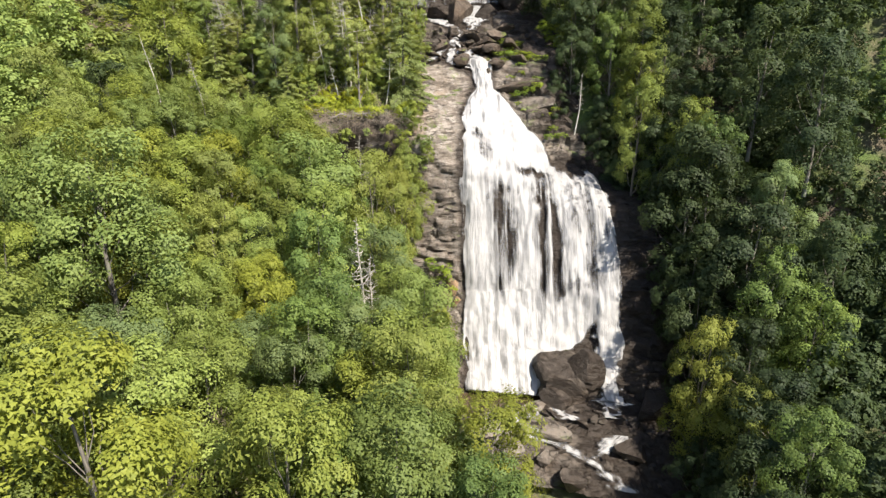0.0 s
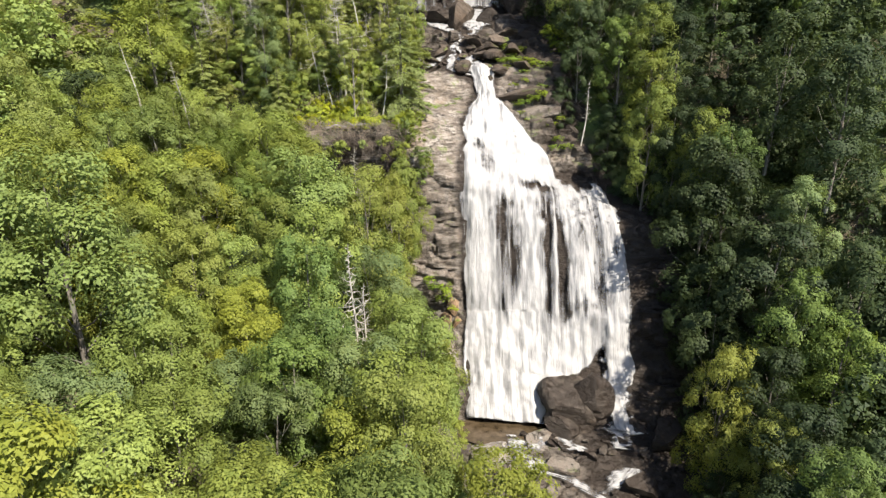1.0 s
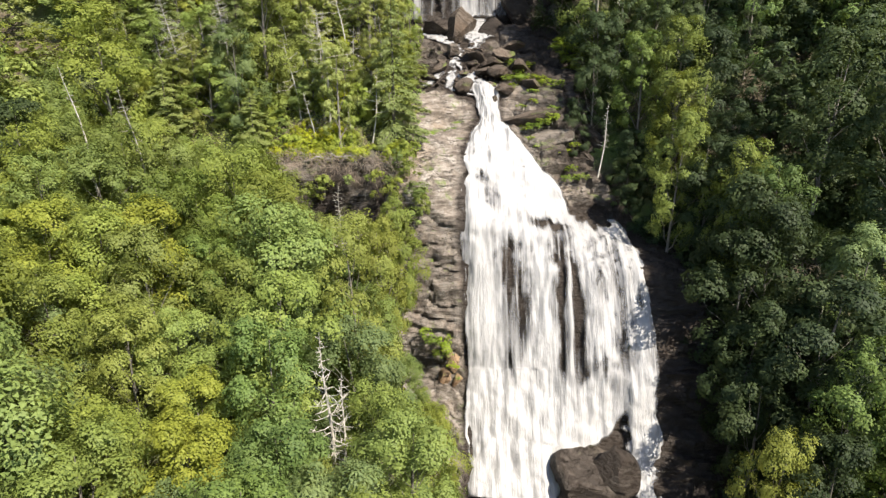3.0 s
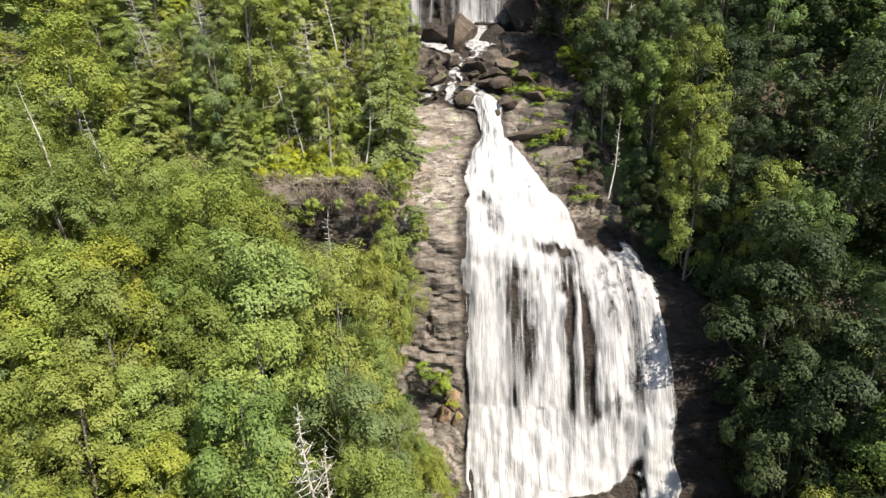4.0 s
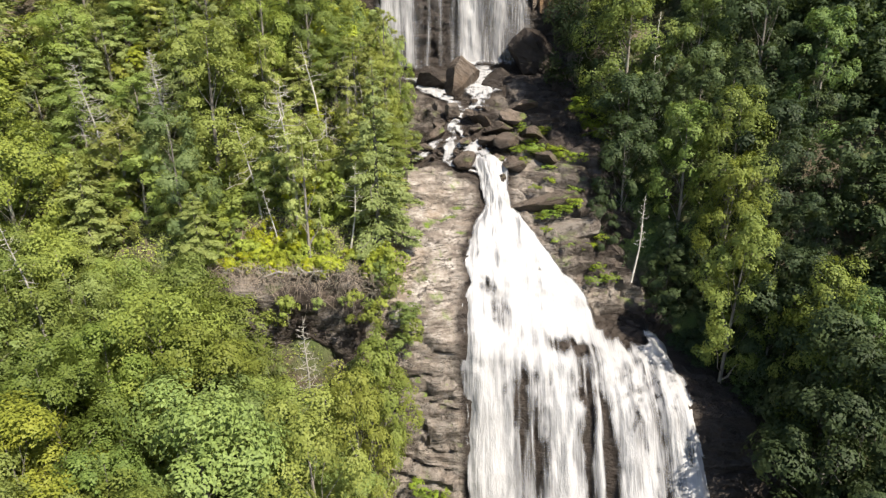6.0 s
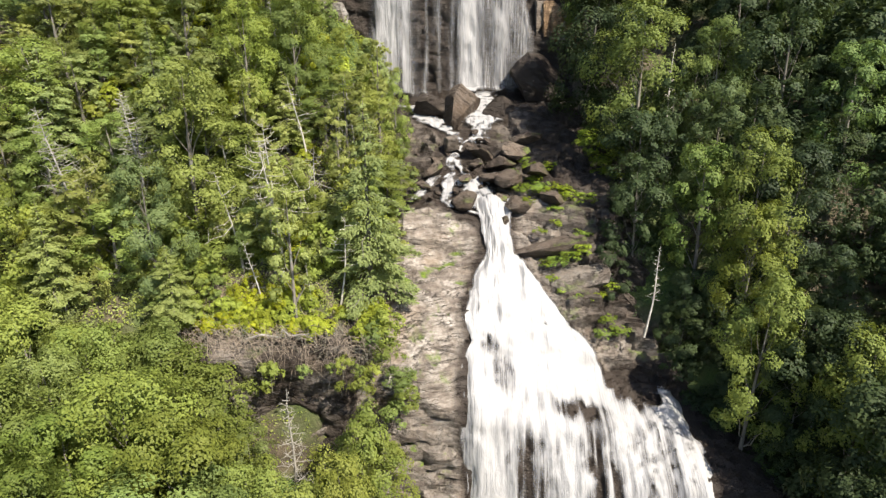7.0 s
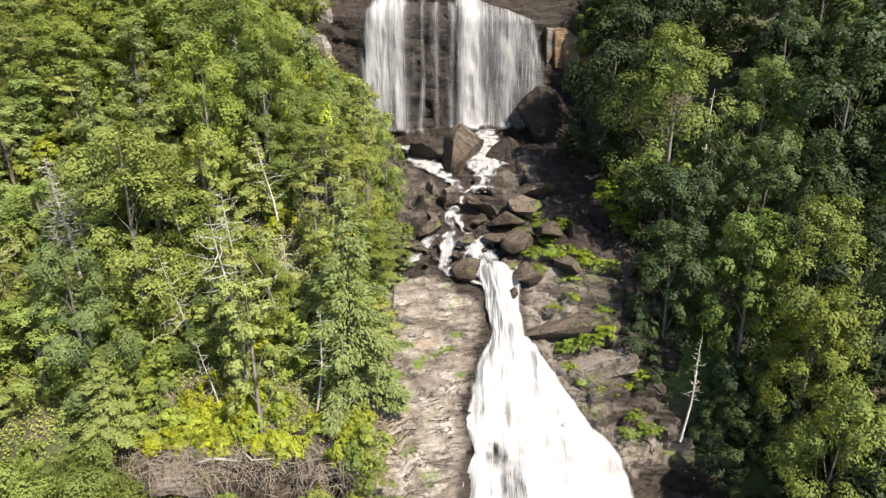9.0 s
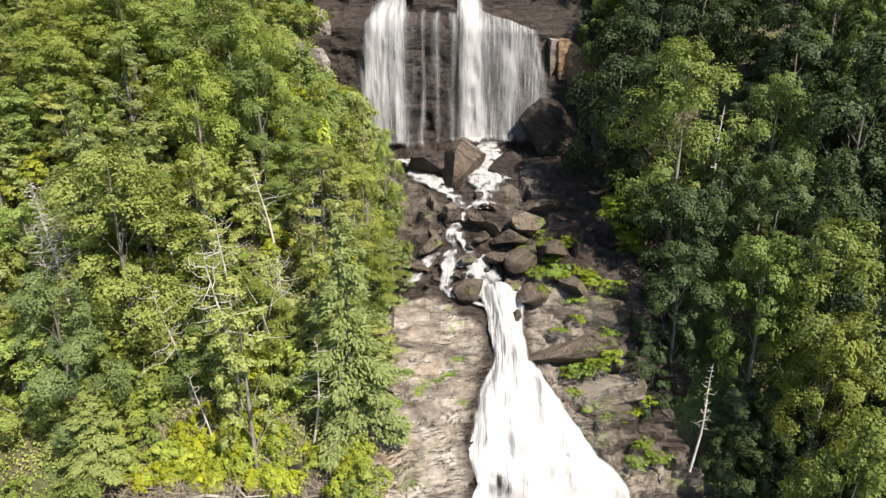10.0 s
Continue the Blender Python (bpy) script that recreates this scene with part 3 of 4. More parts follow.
def kites(p, n, length, width, rng, along=None):
    """Small pointed leaf sprays at p, facing n."""
    r = rng.normal(size=p.shape) if along is None else along + 0.35 * rng.normal(size=p.shape)
    t = unit(r - n * np.sum(r * n, -1, keepdims=True))
    b = np.cross(n, t)
    ln = length * rng.uniform(0.65, 1.35, (len(p), 1))
    wd = width * rng.uniform(0.65, 1.35, (len(p), 1))
    v = np.stack([p - t * ln * 0.4 + b * wd * 0.5, p + t * ln * 0.6, p - t * ln * 0.4 - b * wd * 0.5], 1).reshape(-1, 3)
    return v, np.arange(len(v)).reshape(-1, 3)


def tube(points, radii, sides=6):
    """A tapered round limb through the points."""
    points = np.asarray(points, float)
    vs, fs = [], []
    for i, (p, r) in enumerate(zip(points, radii)):
        d = unit(points[min(i + 1, len(points) - 1)] - points[max(i - 1, 0)])
        a = unit(np.cross(d, (0.31, 0.92, 0.21)))
        b = np.cross(d, a)
        w = np.arange(sides) * 2 * math.pi / sides
        vs.append(p + r * (np.cos(w)[:, None] * a + np.sin(w)[:, None] * b))
        if i:
            k = np.arange(sides)
            fs.append(np.stack([(i - 1) * sides + k, (i - 1) * sides + (k + 1) % sides, i * sides + (k + 1) % sides, i * sides + k], -1))
    return np.concatenate(vs), np.concatenate(fs)


def joined(pieces):
    vs, fs, base = [], [], 0
    for v, f in pieces:
        vs.append(v)
        fs.append(f + base)
        base += len(v)
    return np.concatenate(vs), np.concatenate(fs)


def limb(a, b, r, rng, sag=0.0, steps=4):
    a, b = np.asarray(a, float), np.asarray(b, float)
    t = np.linspace(0, 1, steps)[:, None]
    p = a + (b - a) * t + rng.normal(size=(steps, 3)) * np.linalg.norm(b - a) * 0.05 * np.sin(t * math.pi)
    p[:, 2] += sag * np.sin(t[:, 0] * math.pi)
    return tube(p, r * np.linspace(1, 0.25, steps), 5)


def broadleaf(rng, height, radius, leaves, size, start=0.3, lobes=26, lobe_size=0.36, airy=0.0):
    """Trunk and crown of a broad-leaved tree: boughs that each carry a billow of leafy clumps, with gaps between them."""
    lean = rng.normal(size=2) * 0.03 * height
    trunk_pts = [(lean[0] * t * t, lean[1] * t * t, height * 0.88 * t - (1.5 if t == 0 else 0)) for t in np.linspace(0, 1, 7)]
    girth = 0.0125 * height
    wood = [tube(trunk_pts, girth * np.array([1.25, 0.95, 0.85, 0.7, 0.5, 0.3, 0.1]), 7)]
    k = np.arange(lobes)
    t = ((k + rng.uniform(0, 1, lobes)) / lobes) ** 0.8
    prof = np.clip(np.sin(math.pi * (0.2 + 0.74 * t)), 0, 1) ** 0.7
    ang = k * 2.39996 + rng.normal(size=lobes) * 0.45
    rad = radius * prof * rng.uniform(0.45, 1.0, lobes)
    zc = height * (start + (0.92 - start) * t) + rng.normal(size=lobes) * 0.02 * height
    c = np.stack([np.cos(ang) * rad + lean[0] * t, np.sin(ang) * rad + lean[1] * t, zc], -1)
    r = radius * lobe_size * rng.uniform(0.62, 1.35, lobes) * (1 - 0.2 * t)
    for i in range(0, lobes, 2):
        s = max(0.12, (zc[i] / height) - 0.18)
        wood.append(limb((lean[0] * s * s, lean[1] * s * s, height * 0.88 * s), c[i], girth * 0.4 * (1.05 - s), rng))
    out = unit(c - np.array([lean[0], lean[1], height * (start + 0.3)]))
    # clumps on the outer, upper side of each bough
    per = 11
    which = np.repeat(np.arange(lobes), per)
    d = unit(rng.normal(size=(lobes * per, 3)) + out[which] * 0.55 + np.array([0, 0, 0.5]))
    cc = c[which] + d * (r[which] * rng.uniform(0.6 - 0.4 * airy, 1.05, len(which)))[:, None] * np.array([1.12, 1.12, 0.85])
    cr = r[which] * rng.uniform(0.3, 0.56, len(which))
    pick = rng.choice(len(which), leaves, p=cr ** 2 / np.sum(cr ** 2))
    e = unit(rng.normal(size=(leaves, 3)) + d[pick] * 0.7 + np.array([0, 0, 0.25]))
    p = cc[pick] + e * (cr[pick] * np.where(rng.uniform(0, 1, leaves) < 0.08, rng.uniform(0.1, 0.7, leaves), rng.uniform(0.75 - airy, 1.25, leaves)))[:, None]
    n = unit(e * 0.4 + d[pick] * 0.8 + rng.normal(size=p.shape) * 0.2 + np.array([0, 0, 0.2]))
    return joined(wood), kites(p, n, size, size * 0.8, rng)


def conifer(rng, height, radius, leaves, size, start=0.18, droop=0.25, power=0.8):
    """A hemlock or pine: whorls of drooping sprays on one straight stem."""
    wood = [tube([(0, 0, height * t - (1.5 if t == 0 else 0)) for t in np.linspace(0, 1, 6)], 0.013 * height * np.array([1.2, 0.9, 0.7, 0.5, 0.28, 0.05]), 7)]
    count = 64
    t = (np.arange(count) + rng.uniform(0, 1, count)) / count
    ln = radius * np.clip(1 - t, 0.04, 1) ** power * rng.uniform(0.6, 1.15, count)
    ang = np.arange(count) * 2.39996 + rng.normal(size=count) * 0.3
    zb = height * (start + (0.98 - start) * t)
    way = np.stack([np.cos(ang), np.sin(ang), -droop * rng.uniform(0.3, 1.3, count) + 0.15 * t], -1)
    for i in range(0, count, 2):
        wood.append(limb((0, 0, zb[i]), np.array((0, 0, zb[i])) + way[i] * ln[i] * 0.9, 0.004 * height * (1.1 - t[i]), rng, steps=3))
    pick = rng.choice(count, leaves, p=ln ** 1.4 / np.sum(ln ** 1.4))
    u = rng.uniform(0.12, 1.0, leaves) ** 0.7
    side = np.cross(way[pick], (0, 0, 1.0))
    wide = (0.34 * ln[pick] * (1.05 - u) + 0.25) * rng.normal(size=leaves) * 0.6
    p = np.stack([0 * u, 0 * u, zb[pick]], -1) + way[pick] * (ln[pick] * u)[:, None] + side * wide[:, None]
    p[:, 2] -= 0.12 * np.abs(wide) + 0.1 * ln[pick] * u * u
    p += rng.normal(size=p.shape) * 0.12
    n = unit(np.array([0, 0, 1.0]) + way[pick] * 0.35 + rng.normal(size=p.shape) * 0.35)
    return joined(wood), kites(p, n, size * 1.25, size * 0.6, rng, along=way[pick] + side * np.sign(wide)[:, None] * 0.6)


def snag(rng, height, branches=26, reach=0.16, start=0.25):
    """A dead, barkless tree with broken branches."""
    lean = rng.normal(size=2) * 0.04 * height
    pts = [(lean[0] * t + 0.02 * height * math.sin(5 * t), lean[1] * t, height * t - (1.5 if t == 0 else 0)) for t in np.linspace(0, 1, 8)]
    wood = [tube(pts, 0.014 * height * np.array([1.0, 0.8, 0.7, 0.6, 0.48, 0.34, 0.22, 0.06]), 7)]
    for i in range(branches):
        t = start + (0.97 - start) * (i + rng.uniform()) / branches
        a = np.array((lean[0] * t + 0.02 * height * math.sin(5 * t), lean[1] * t, height * t))
        w = i * 2.4 + rng.normal() * 0.5
        ln = height * reach * rng.uniform(0.35, 1.2) * (1.15 - t)
        tip = a + np.array((math.cos(w), math.sin(w), rng.uniform(-0.25, 0.55))) * ln
        wood.append(limb(a, tip, 0.0032 * height, rng, steps=4, sag=-0.08 * ln))
        for _ in range(2):
            s = rng.uniform(0.4, 0.85)
            b = a + (tip - a) * s
            wood.append(limb(b, b + unit(rng.normal(size=3) + np.array([0, 0, 0.4])) * ln * 0.4, 0.0018 * height, rng, steps=3))
    return joined(wood)


LIB = {}


def make_tree(key, name, wood, leaf, leaf_mat, label, group):
    base = new(name)
    base.empty_display_size = 1
    trunk = new("trunk", mesh_of("trunk", *wood, BARK))
    trunk.parent = base
    crown = new("crown", mesh_of("crown", *leaf, leaf_mat, smoothed=False))
    crown.parent = base
    tagged(base, label, "tree", group)
    LIB[key] = [base, True, (wood, leaf, leaf_mat)]


def plant(key, x, y, z, turn, sx, sz):
    """Stand a tree of this kind at a place; the first one is the one that was built."""
    entry = LIB[key]
    m = pose(x, y, z, 0, 0, turn) @ Matrix.Diagonal((sx, sx, sz, 1))
    if entry[1]:
        entry[1] = False
        entry[0].matrix_basis = m @ Matrix.Diagonal((1 / sx, 1 / sx, 1 / sz, 1))
        return entry[0]
    return copy_thing(entry[0], m)


TALL = 20.0
WOODS = "trees of the forest"
GREEN, BRIGHT, DARK = "leafy green broad-leaved tree on the forest slope", "sunlit yellow-green broad-leaved tree on the slope", "dark green broad-leaved tree on the slope, shade added in its colour"
DUSTY, OLIVE = "grey-green broad-leaved tree on the slope", "olive-green broad-leaved tree turning to autumn"
# kind, leaf, label, radius, where the crown starts, leaves, leaf size
for key, colour, words, r, start, count, size in [
        ("green0", "green", GREEN, 4.7, 0.12, 13832, 0.261), ("green1", "green", GREEN, 4.1, 0.16, 12376, 0.261), ("bright0", "upland", BRIGHT, 4.3, 0.14, 13104, 0.245),
        ("dark0", "dark", DARK, 5.0, 0.1, 10080, 0.331), ("dark1", "dark", DARK, 4.3, 0.14, 8960, 0.331), ("dusty0", "dusty", DUSTY, 4.4, 0.16, 13104, 0.245),
        ("olive0", "olive", OLIVE, 4.2, 0.14, 12376, 0.237), ("green_n", "green", GREEN, 5.4, 0.16, 17360, 0.262), ("green_m", "green", GREEN, 4.8, 0.2, 15680, 0.262),
        ("bright_n", "bright", BRIGHT, 5.0, 0.16, 16240, 0.262), ("dusty_n", "dusty", DUSTY, 5.2, 0.2, 17920, 0.239), ("olive_n", "olive", OLIVE, 4.9, 0.16, 16240, 0.248),
        ("dark_n", "dark_l", DARK, 5.2, 0.16, 16800, 0.262), ("deep0", "dark_l", GREEN, 4.7, 0.12, 10640, 0.304), ("deep1", "dark_l", GREEN, 4.1, 0.16, 9520, 0.304)]:
    wood, leaf = broadleaf(RNG, TALL, r, count, size, start, 24 if key.startswith("d") else 30)
    make_tree(key, "broadleaf_tree", wood, leaf, LEAF[colour], words, WOODS)
for key, r, droop, pw in [("needle0", 4.6, 0.35, 0.75), ("needle1", 3.8, 0.2, 0.6)]:
    wood, leaf = conifer(RNG, TALL, r, 12000, 0.27, droop=droop, power=pw)
    make_tree(key, "hemlock_tree", wood, leaf, LEAF["needle"], "green hemlock with drooping feathery branches", "conifers")
for key, colour, words, count in [("thin0", "pale", "thin tree with sparse olive leaves and bare grey limbs", 4200), ("thin1", "pale", "slender young tree with sparse yellow-green leaves", 5000)]:
    wood, leaf = broadleaf(RNG, TALL, 3.2, count, 0.3, 0.18, 22, 0.34, airy=0.4)
    make_tree(key, "broadleaf_tree", wood, leaf, LEAF[colour], words, WOODS)

stood = []


def height_tree(key, x, y, top, wide=1.0):
    """Stand a tree so that its crown ends at the height top."""
    z = float(land(x, y))
    top = top + 1.3
    s = float(np.clip((top - z) / TALL, 0.3, 1.5))
    plant(key, x, y, top - s * TALL, RNG.uniform(0, 360), wide * (0.35 + 0.65 * s), s)
    stood.append((x, y, 4.6 * wide))


# single trees: kind, x, y, height of the crown's top, width
for row in [("bright_n", -24, 76.5, 51.5, 1.0), ("dusty_n", -18, 63, 47.5, 1.1), ("bright_n", -14, 44.5, 50, 1.0), ("dusty_n", -32.5, 54.5, 52.5, 1.0), ("green_n", -29.5, 62, 59.5, 1.1),
            ("olive_n", -57.5, 96, 71.5, 1.3), ("green_m", -25.5, 57.5, 51.5, 0.9), ("green_n", -4.6, 47.5, 46.5, 1.1), ("dark_n", 4.2, 46.5, 47, 1.2), ("bright_n", -1, 102, 29.5, 0.8),
            ("green_m", -10, 56, 40.5, 1.0), ("dark0", -62.5, 119.5, 80, 1.1), ("green0", -51.5, 106, 73, 1.1), ("dark_n", -38, 110, 62, 1.0), ("green_n", -32, 121, 63, 1.1)]:
    height_tree(*row)
for row in [("green_n", -23, 108, 59, 1.2), ("dark_n", -18.5, 86, 52.5, 1.0), ("olive_n", -12.4, 110.5, 55.5, 0.9), ("green1", -7.2, 131.5, 57.5, 0.95), ("bright_n", -26.5, 39, 58, 1.1),
            ("olive0", -42.5, 126.5, 73, 1.0), ("green_n", -39.5, 69, 66.5, 1.2), ("green_m", -47.5, 114, 65, 1.1), ("green_m", -26, 119.5, 60, 1.0), ("olive_n", -34.5, 96.5, 58.5, 1.0),
            ("green_n", -27, 99.5, 53.5, 1.0), ("olive_n", -34, 87, 53, 1.0), ("green_m", -20, 92.5, 55, 1.0), ("bright_n", -41, 48, 60, 1.2), ("green_n", -46, 80, 66, 1.2)]:
    height_tree(*row)
for row in [("green0", -57.5, 138.5, 83, 1.1), ("dusty0", -36.5, 143, 68, 0.8), ("thin0", -18.5, 142.5, 74, 1.0), ("green1", -18, 149.5, 76, 0.9), ("needle0", -41, 162, 102.5, 1.1),
            ("bright0", -22, 171, 103, 0.9), ("bright0", -28, 164, 98, 1.0), ("green1", -21.5, 167.5, 97, 1.0), ("olive0", -33, 150.5, 91, 1.2), ("needle0", -9, 148.5, 85, 1.25),
            ("bright0", -7, 179.5, 86, 0.7), ("thin1", -9.4, 173, 92, 0.9), ("dusty0", -37.8, 144.5, 72, 0.8), ("thin0", -27, 158, 88, 1.0), ("thin1", -14, 158, 84, 0.9)]:
    height_tree(*row)
for row in [("green0", 33.8, 173.5, 99, 1.15), ("green1", 45.8, 172.5, 95, 1.0), ("dusty0", 44.5, 165.5, 87, 1.0), ("green1", 44.7, 149.5, 71.5, 0.9), ("dark1", 31.8, 161.5, 65.5, 0.8),
            ("green0", 46.2, 153.5, 80.5, 1.0), ("dark0", 28.9, 191, 102, 1.1), ("dark0", 33, 183, 97, 1.0), ("dark0", 36, 196, 108, 1.1), ("dark0", 55.4, 169.5, 100, 1.1), ("green1", 42.8, 139, 65.5, 0.9), ("dark1", 38, 168.5, 86, 0.9),
            ("green0", 52, 131, 61.5, 0.9), ("deep0", 54.3, 125.5, 70, 1.0), ("dusty0", 64.5, 116, 53, 1.0), ("dark0", 65, 133, 80, 1.1), ("dark0", 73, 123.5, 75, 1.1)]:
    height_tree(*row)
stood.append((-11.5, 84, 4.5))
for row in [("olive_n", 46.3, 97.5, 29, 0.8), ("deep0", 58, 102.5, 41, 0.9), ("olive_n", 50.3, 86.5, 22.5, 0.9), ("dark_n", 53.5, 75, 27, 1.0), ("dark1", 48, 137.5, 55, 0.9), ("dark0", 49.5, 121.5, 50, 1.1), ("dark0", 51.5, 127, 58, 1.1), ("dark1", 49, 115.5, 40, 1.0), ("dark0", 50.5, 137, 62, 1.0), ("dark0", 53, 121, 56, 1.1), ("dark1", 49, 108, 32, 1.0),
            ("deep0", 63, 95, 36, 0.9), ("dark0", 70, 104, 45, 1.0), ("green_m", -27.5, 131.5, 59.5, 1.1), ("green1", -9.0, 128.5, 53, 0.8), ("green_n", -33.5, 133, 61, 1.0), ("olive0", -13.5, 126, 47, 0.7),
            ("olive0", -9.5, 122.5, 53, 0.8), ("olive0", -22, 128, 50, 0.8), ("green_m", -21, 121, 52, 1.0), ("dark0", 54, 115, 40, 1.1), ("dark0", 58.5, 112, 46, 1.2), ("dark1", 50.5, 118, 32, 0.9), ("dark0", 61, 119, 50, 1.1), ("dark0", 27.5, 213.5, 116, 0.9), ("dark1", 33, 211, 114, 1.0), ("deep1", 31, 206, 104, 0.8),
            ("green1", -3.4, 97, 25, 0.8), ("green_m", 0.6, 101, 19.5, 0.6), ("green1", -4.4, 105, 29, 0.8), ("bright_n", 2.4, 95, 16, 0.6), ("green_m", 5.4, 90, 13.5, 0.7), ("green1", -0.4, 90, 19, 0.8), ("green_n", -6, 112, 33, 0.8), ("green1", -2.6, 114, 25, 0.6), ("green_m", 8.6, 84, 10.5, 0.7), ("bright_n", 3.2, 82, 14, 0.8)]:
    height_tree(*row)

KINDS_L = ["green_n", "green_m", "bright_n", "dark_n", "dusty_n", "olive_n", "green_n", "green_m", "green_n"]
KINDS_U = ["green0", "thin0", "bright0", "bright0", "thin0", "green1", "needle0", "olive0", "thin1", "thin1", "bright0", "thin1"]
# mostly dark kinds: the right slope's shade is in their leaf colour
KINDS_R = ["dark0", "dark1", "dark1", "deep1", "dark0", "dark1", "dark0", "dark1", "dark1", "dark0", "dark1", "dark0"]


def bare(x, y):
    """Where no tree stands: the river's rock and the open ledge."""
    if left_edge(y) - 1.5 < x < right_edge(y) + 2.5 or (58 < y < 128 and -2.5 < x < 20):
        return True
    if y > 176 and -13 < x < 0:
        return True
    return -31 < x < -3 and 131 < y < 147


far_pieces = {}


for key, colour, words in [("sapling0", "upland", "small leafy yellow-green sapling under the taller trees"), ("sapling1", "pale", "small pale green sapling under the taller trees")]:
    wood, leaf = broadleaf(RNG, 6.4, 2.2, 3300, 0.25, 0.12, 14, 0.4, airy=0.2)
    make_tree(key, "sapling", wood, leaf, LEAF[colour], words, "saplings")


def saplings(count):
    """Young trees between the taller ones above the ledge."""
    for _ in range(count):
        x, y = RNG.uniform(-62, -5), RNG.uniform(147, 206)
        if x > left_edge(y) - 2 or (y > 165 and abs(x - 1.4 + 0.187 * (y - 85)) < 4.5):
            continue
        s = RNG.uniform(0.7, 1.35)
        plant(("sapling0", "sapling1")[RNG.integers(2)], x, y, float(land(x, y)) - 0.6, RNG.uniform(0, 360), s, s)


def forest():
    spots = []
    for iy in np.arange(34, 246, 5.3):
        for ix in np.arange(-128, 140, 5.5):
            spots.append((ix + RNG.uniform(-2.4, 2.4), iy + RNG.uniform(-2.3, 2.3)))
    low = []
    for iy in np.arange(34, 137, 7.0):
        for ix in np.arange(-128, 20, 7.4):
            low.append((ix + RNG.uniform(-2.6, 2.6), iy + RNG.uniform(-2.4, 2.4)))
    spots = [(x, y) for x, y in spots if x > 20 or y > 137] + low
    for x, y in spots:
        reach = 0.68 * y + 14
        if bare(x, y) or x < -reach or x > reach + 22:
            continue
        if any((x - a) ** 2 + (y - b) ** 2 < c * c for a, b, c in stood):
            continue
        if x > 20:
            if RNG.uniform() < 0.34:
                continue
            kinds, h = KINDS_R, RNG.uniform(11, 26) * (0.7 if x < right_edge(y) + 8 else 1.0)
        elif y > 137:
            if RNG.uniform() < 0.24:
                continue
            kinds, h = KINDS_U, RNG.uniform(8, 18) * (0.7 if x > -8 else 1.0)
            if -24 < x < -11 and y > 166:
                h = min(h, 7.5)
            if y > 150 and abs(x - 1.4 + 0.187 * (y - 85)) < 4.5:
                h = min(h, 92 - float(land(x, y)))
                if h < 3.5:
                    continue
        else:
            kinds, h = KINDS_L, RNG.uniform(15, 24.5) * (0.6 if x > left_edge(y) - 8 and y > 70 else 1.0)
        key = kinds[RNG.integers(len(kinds))]
        s = h / TALL
        wide = (0.3 + 0.7 * s) * RNG.uniform(0.9, 1.15) * (1.4 if x < 0 and y > 137 else 1.0)
        z = float(land(x, y))
        turn = RNG.uniform(0, 360)
        if abs(x) > min(64, reach) or y > 205:
            far_pieces.setdefault(key, []).append((x, y, z, math.radians(turn), wide, s))
        else:
            plant(key, x, y, z, turn, wide, s)


forest()
saplings(150)
for _ in range(90):
    x, y, s = RNG.uniform(-62, -28), RNG.uniform(138.5, 153), RNG.uniform(0.5, 1.0)
    plant(("sapling0", "sapling1", "sapling0")[RNG.integers(3)], x, y, float(land(x, y)) - 0.5, RNG.uniform(0, 360), s * 1.2, s)


def far_forest():
    for key, rows in far_pieces.items():
        (wv, wf), (lv, lf), mat = LIB[key][2]
        lv2 = lv.reshape(-1, 3, 3)[::6].copy()
        mid = lv2.mean(1, keepdims=True)
        lv2 = mid + (lv2 - mid) * 2.2
        pieces = []
        for x, y, z, a, w, s in rows:
            c, d = math.cos(a), math.sin(a)
            p = lv2.reshape(-1, 3) * np.array([w, w, s])
            p = np.stack([p[:, 0] * c - p[:, 1] * d + x, p[:, 0] * d + p[:, 1] * c + y, p[:, 2] + z], -1)
            pieces.append((p, np.arange(len(p)).reshape(-1, 3)))
        v, f = joined(pieces)
        tagged(new("far_woods", mesh_of("far_woods", v, f, mat, smoothed=False)), "dense green forest on the far slopes", "woods", kind="stuff")


far_forest()


# ---- dead trees ----
def dead_tree(x, y, foot, top, label, branches=26, reach=0.16, start=0.25, seed=1, lean=(0, 0)):
    v, f = snag(np.random.default_rng(seed), top - foot, branches, reach, start)
    ob = new("dead_tree", mesh_of("dead_tree", v, f, DEAD))
    ob.matrix_basis = pose(x, y, foot, lean[0], lean[1], 0)
    return tagged(ob, label, "dead tree", "dead trees")


BONE = "bleached dead tree with bare broken branches"
dead_tree(31.2, 149.5, 53, 66, BONE, 34, 0.14, 0.35, 1, (-3, 5))
dead_tree(-18.0, 130.5, 37, 55.5, BONE, 64, 0.2, 0.15, 2, (0, 3))
dead_tree(-12.6, 86.0, 30, 53, BONE, 60, 0.16, 0.2, 3, (2, -2))
dead_tree(-11.6, 87.2, 30, 46, BONE, 40, 0.2, 0.2, 23, (2, 3))
dead_tree(-54.2, 123.5, 62, 75.5, BONE, 16, 0.1, 0.5, 4, (0, -6))
dead_tree(-45.2, 121.5, 58, 72.5, BONE, 30, 0.2, 0.3, 5, (0, -3))
dead_tree(-16.5, 143.2, 57.5, 66, BONE, 12, 0.14, 0.6, 6, (0, -4))
dead_tree(-47.5, 146, 70, 86, "grey leafless tree with many fine branches", 60, 0.34, 0.25, 7, (0, -6))
dead_tree(-20.8, 146.4, 63, 83, "bleached leafless tree with spreading crooked branches", 22, 0.5, 0.5, 8, (4, 3))
dead_tree(-26.5, 147.5, 63, 78, "bleached leafless tree with spreading crooked branches", 18, 0.45, 0.4, 18, (2, -5))
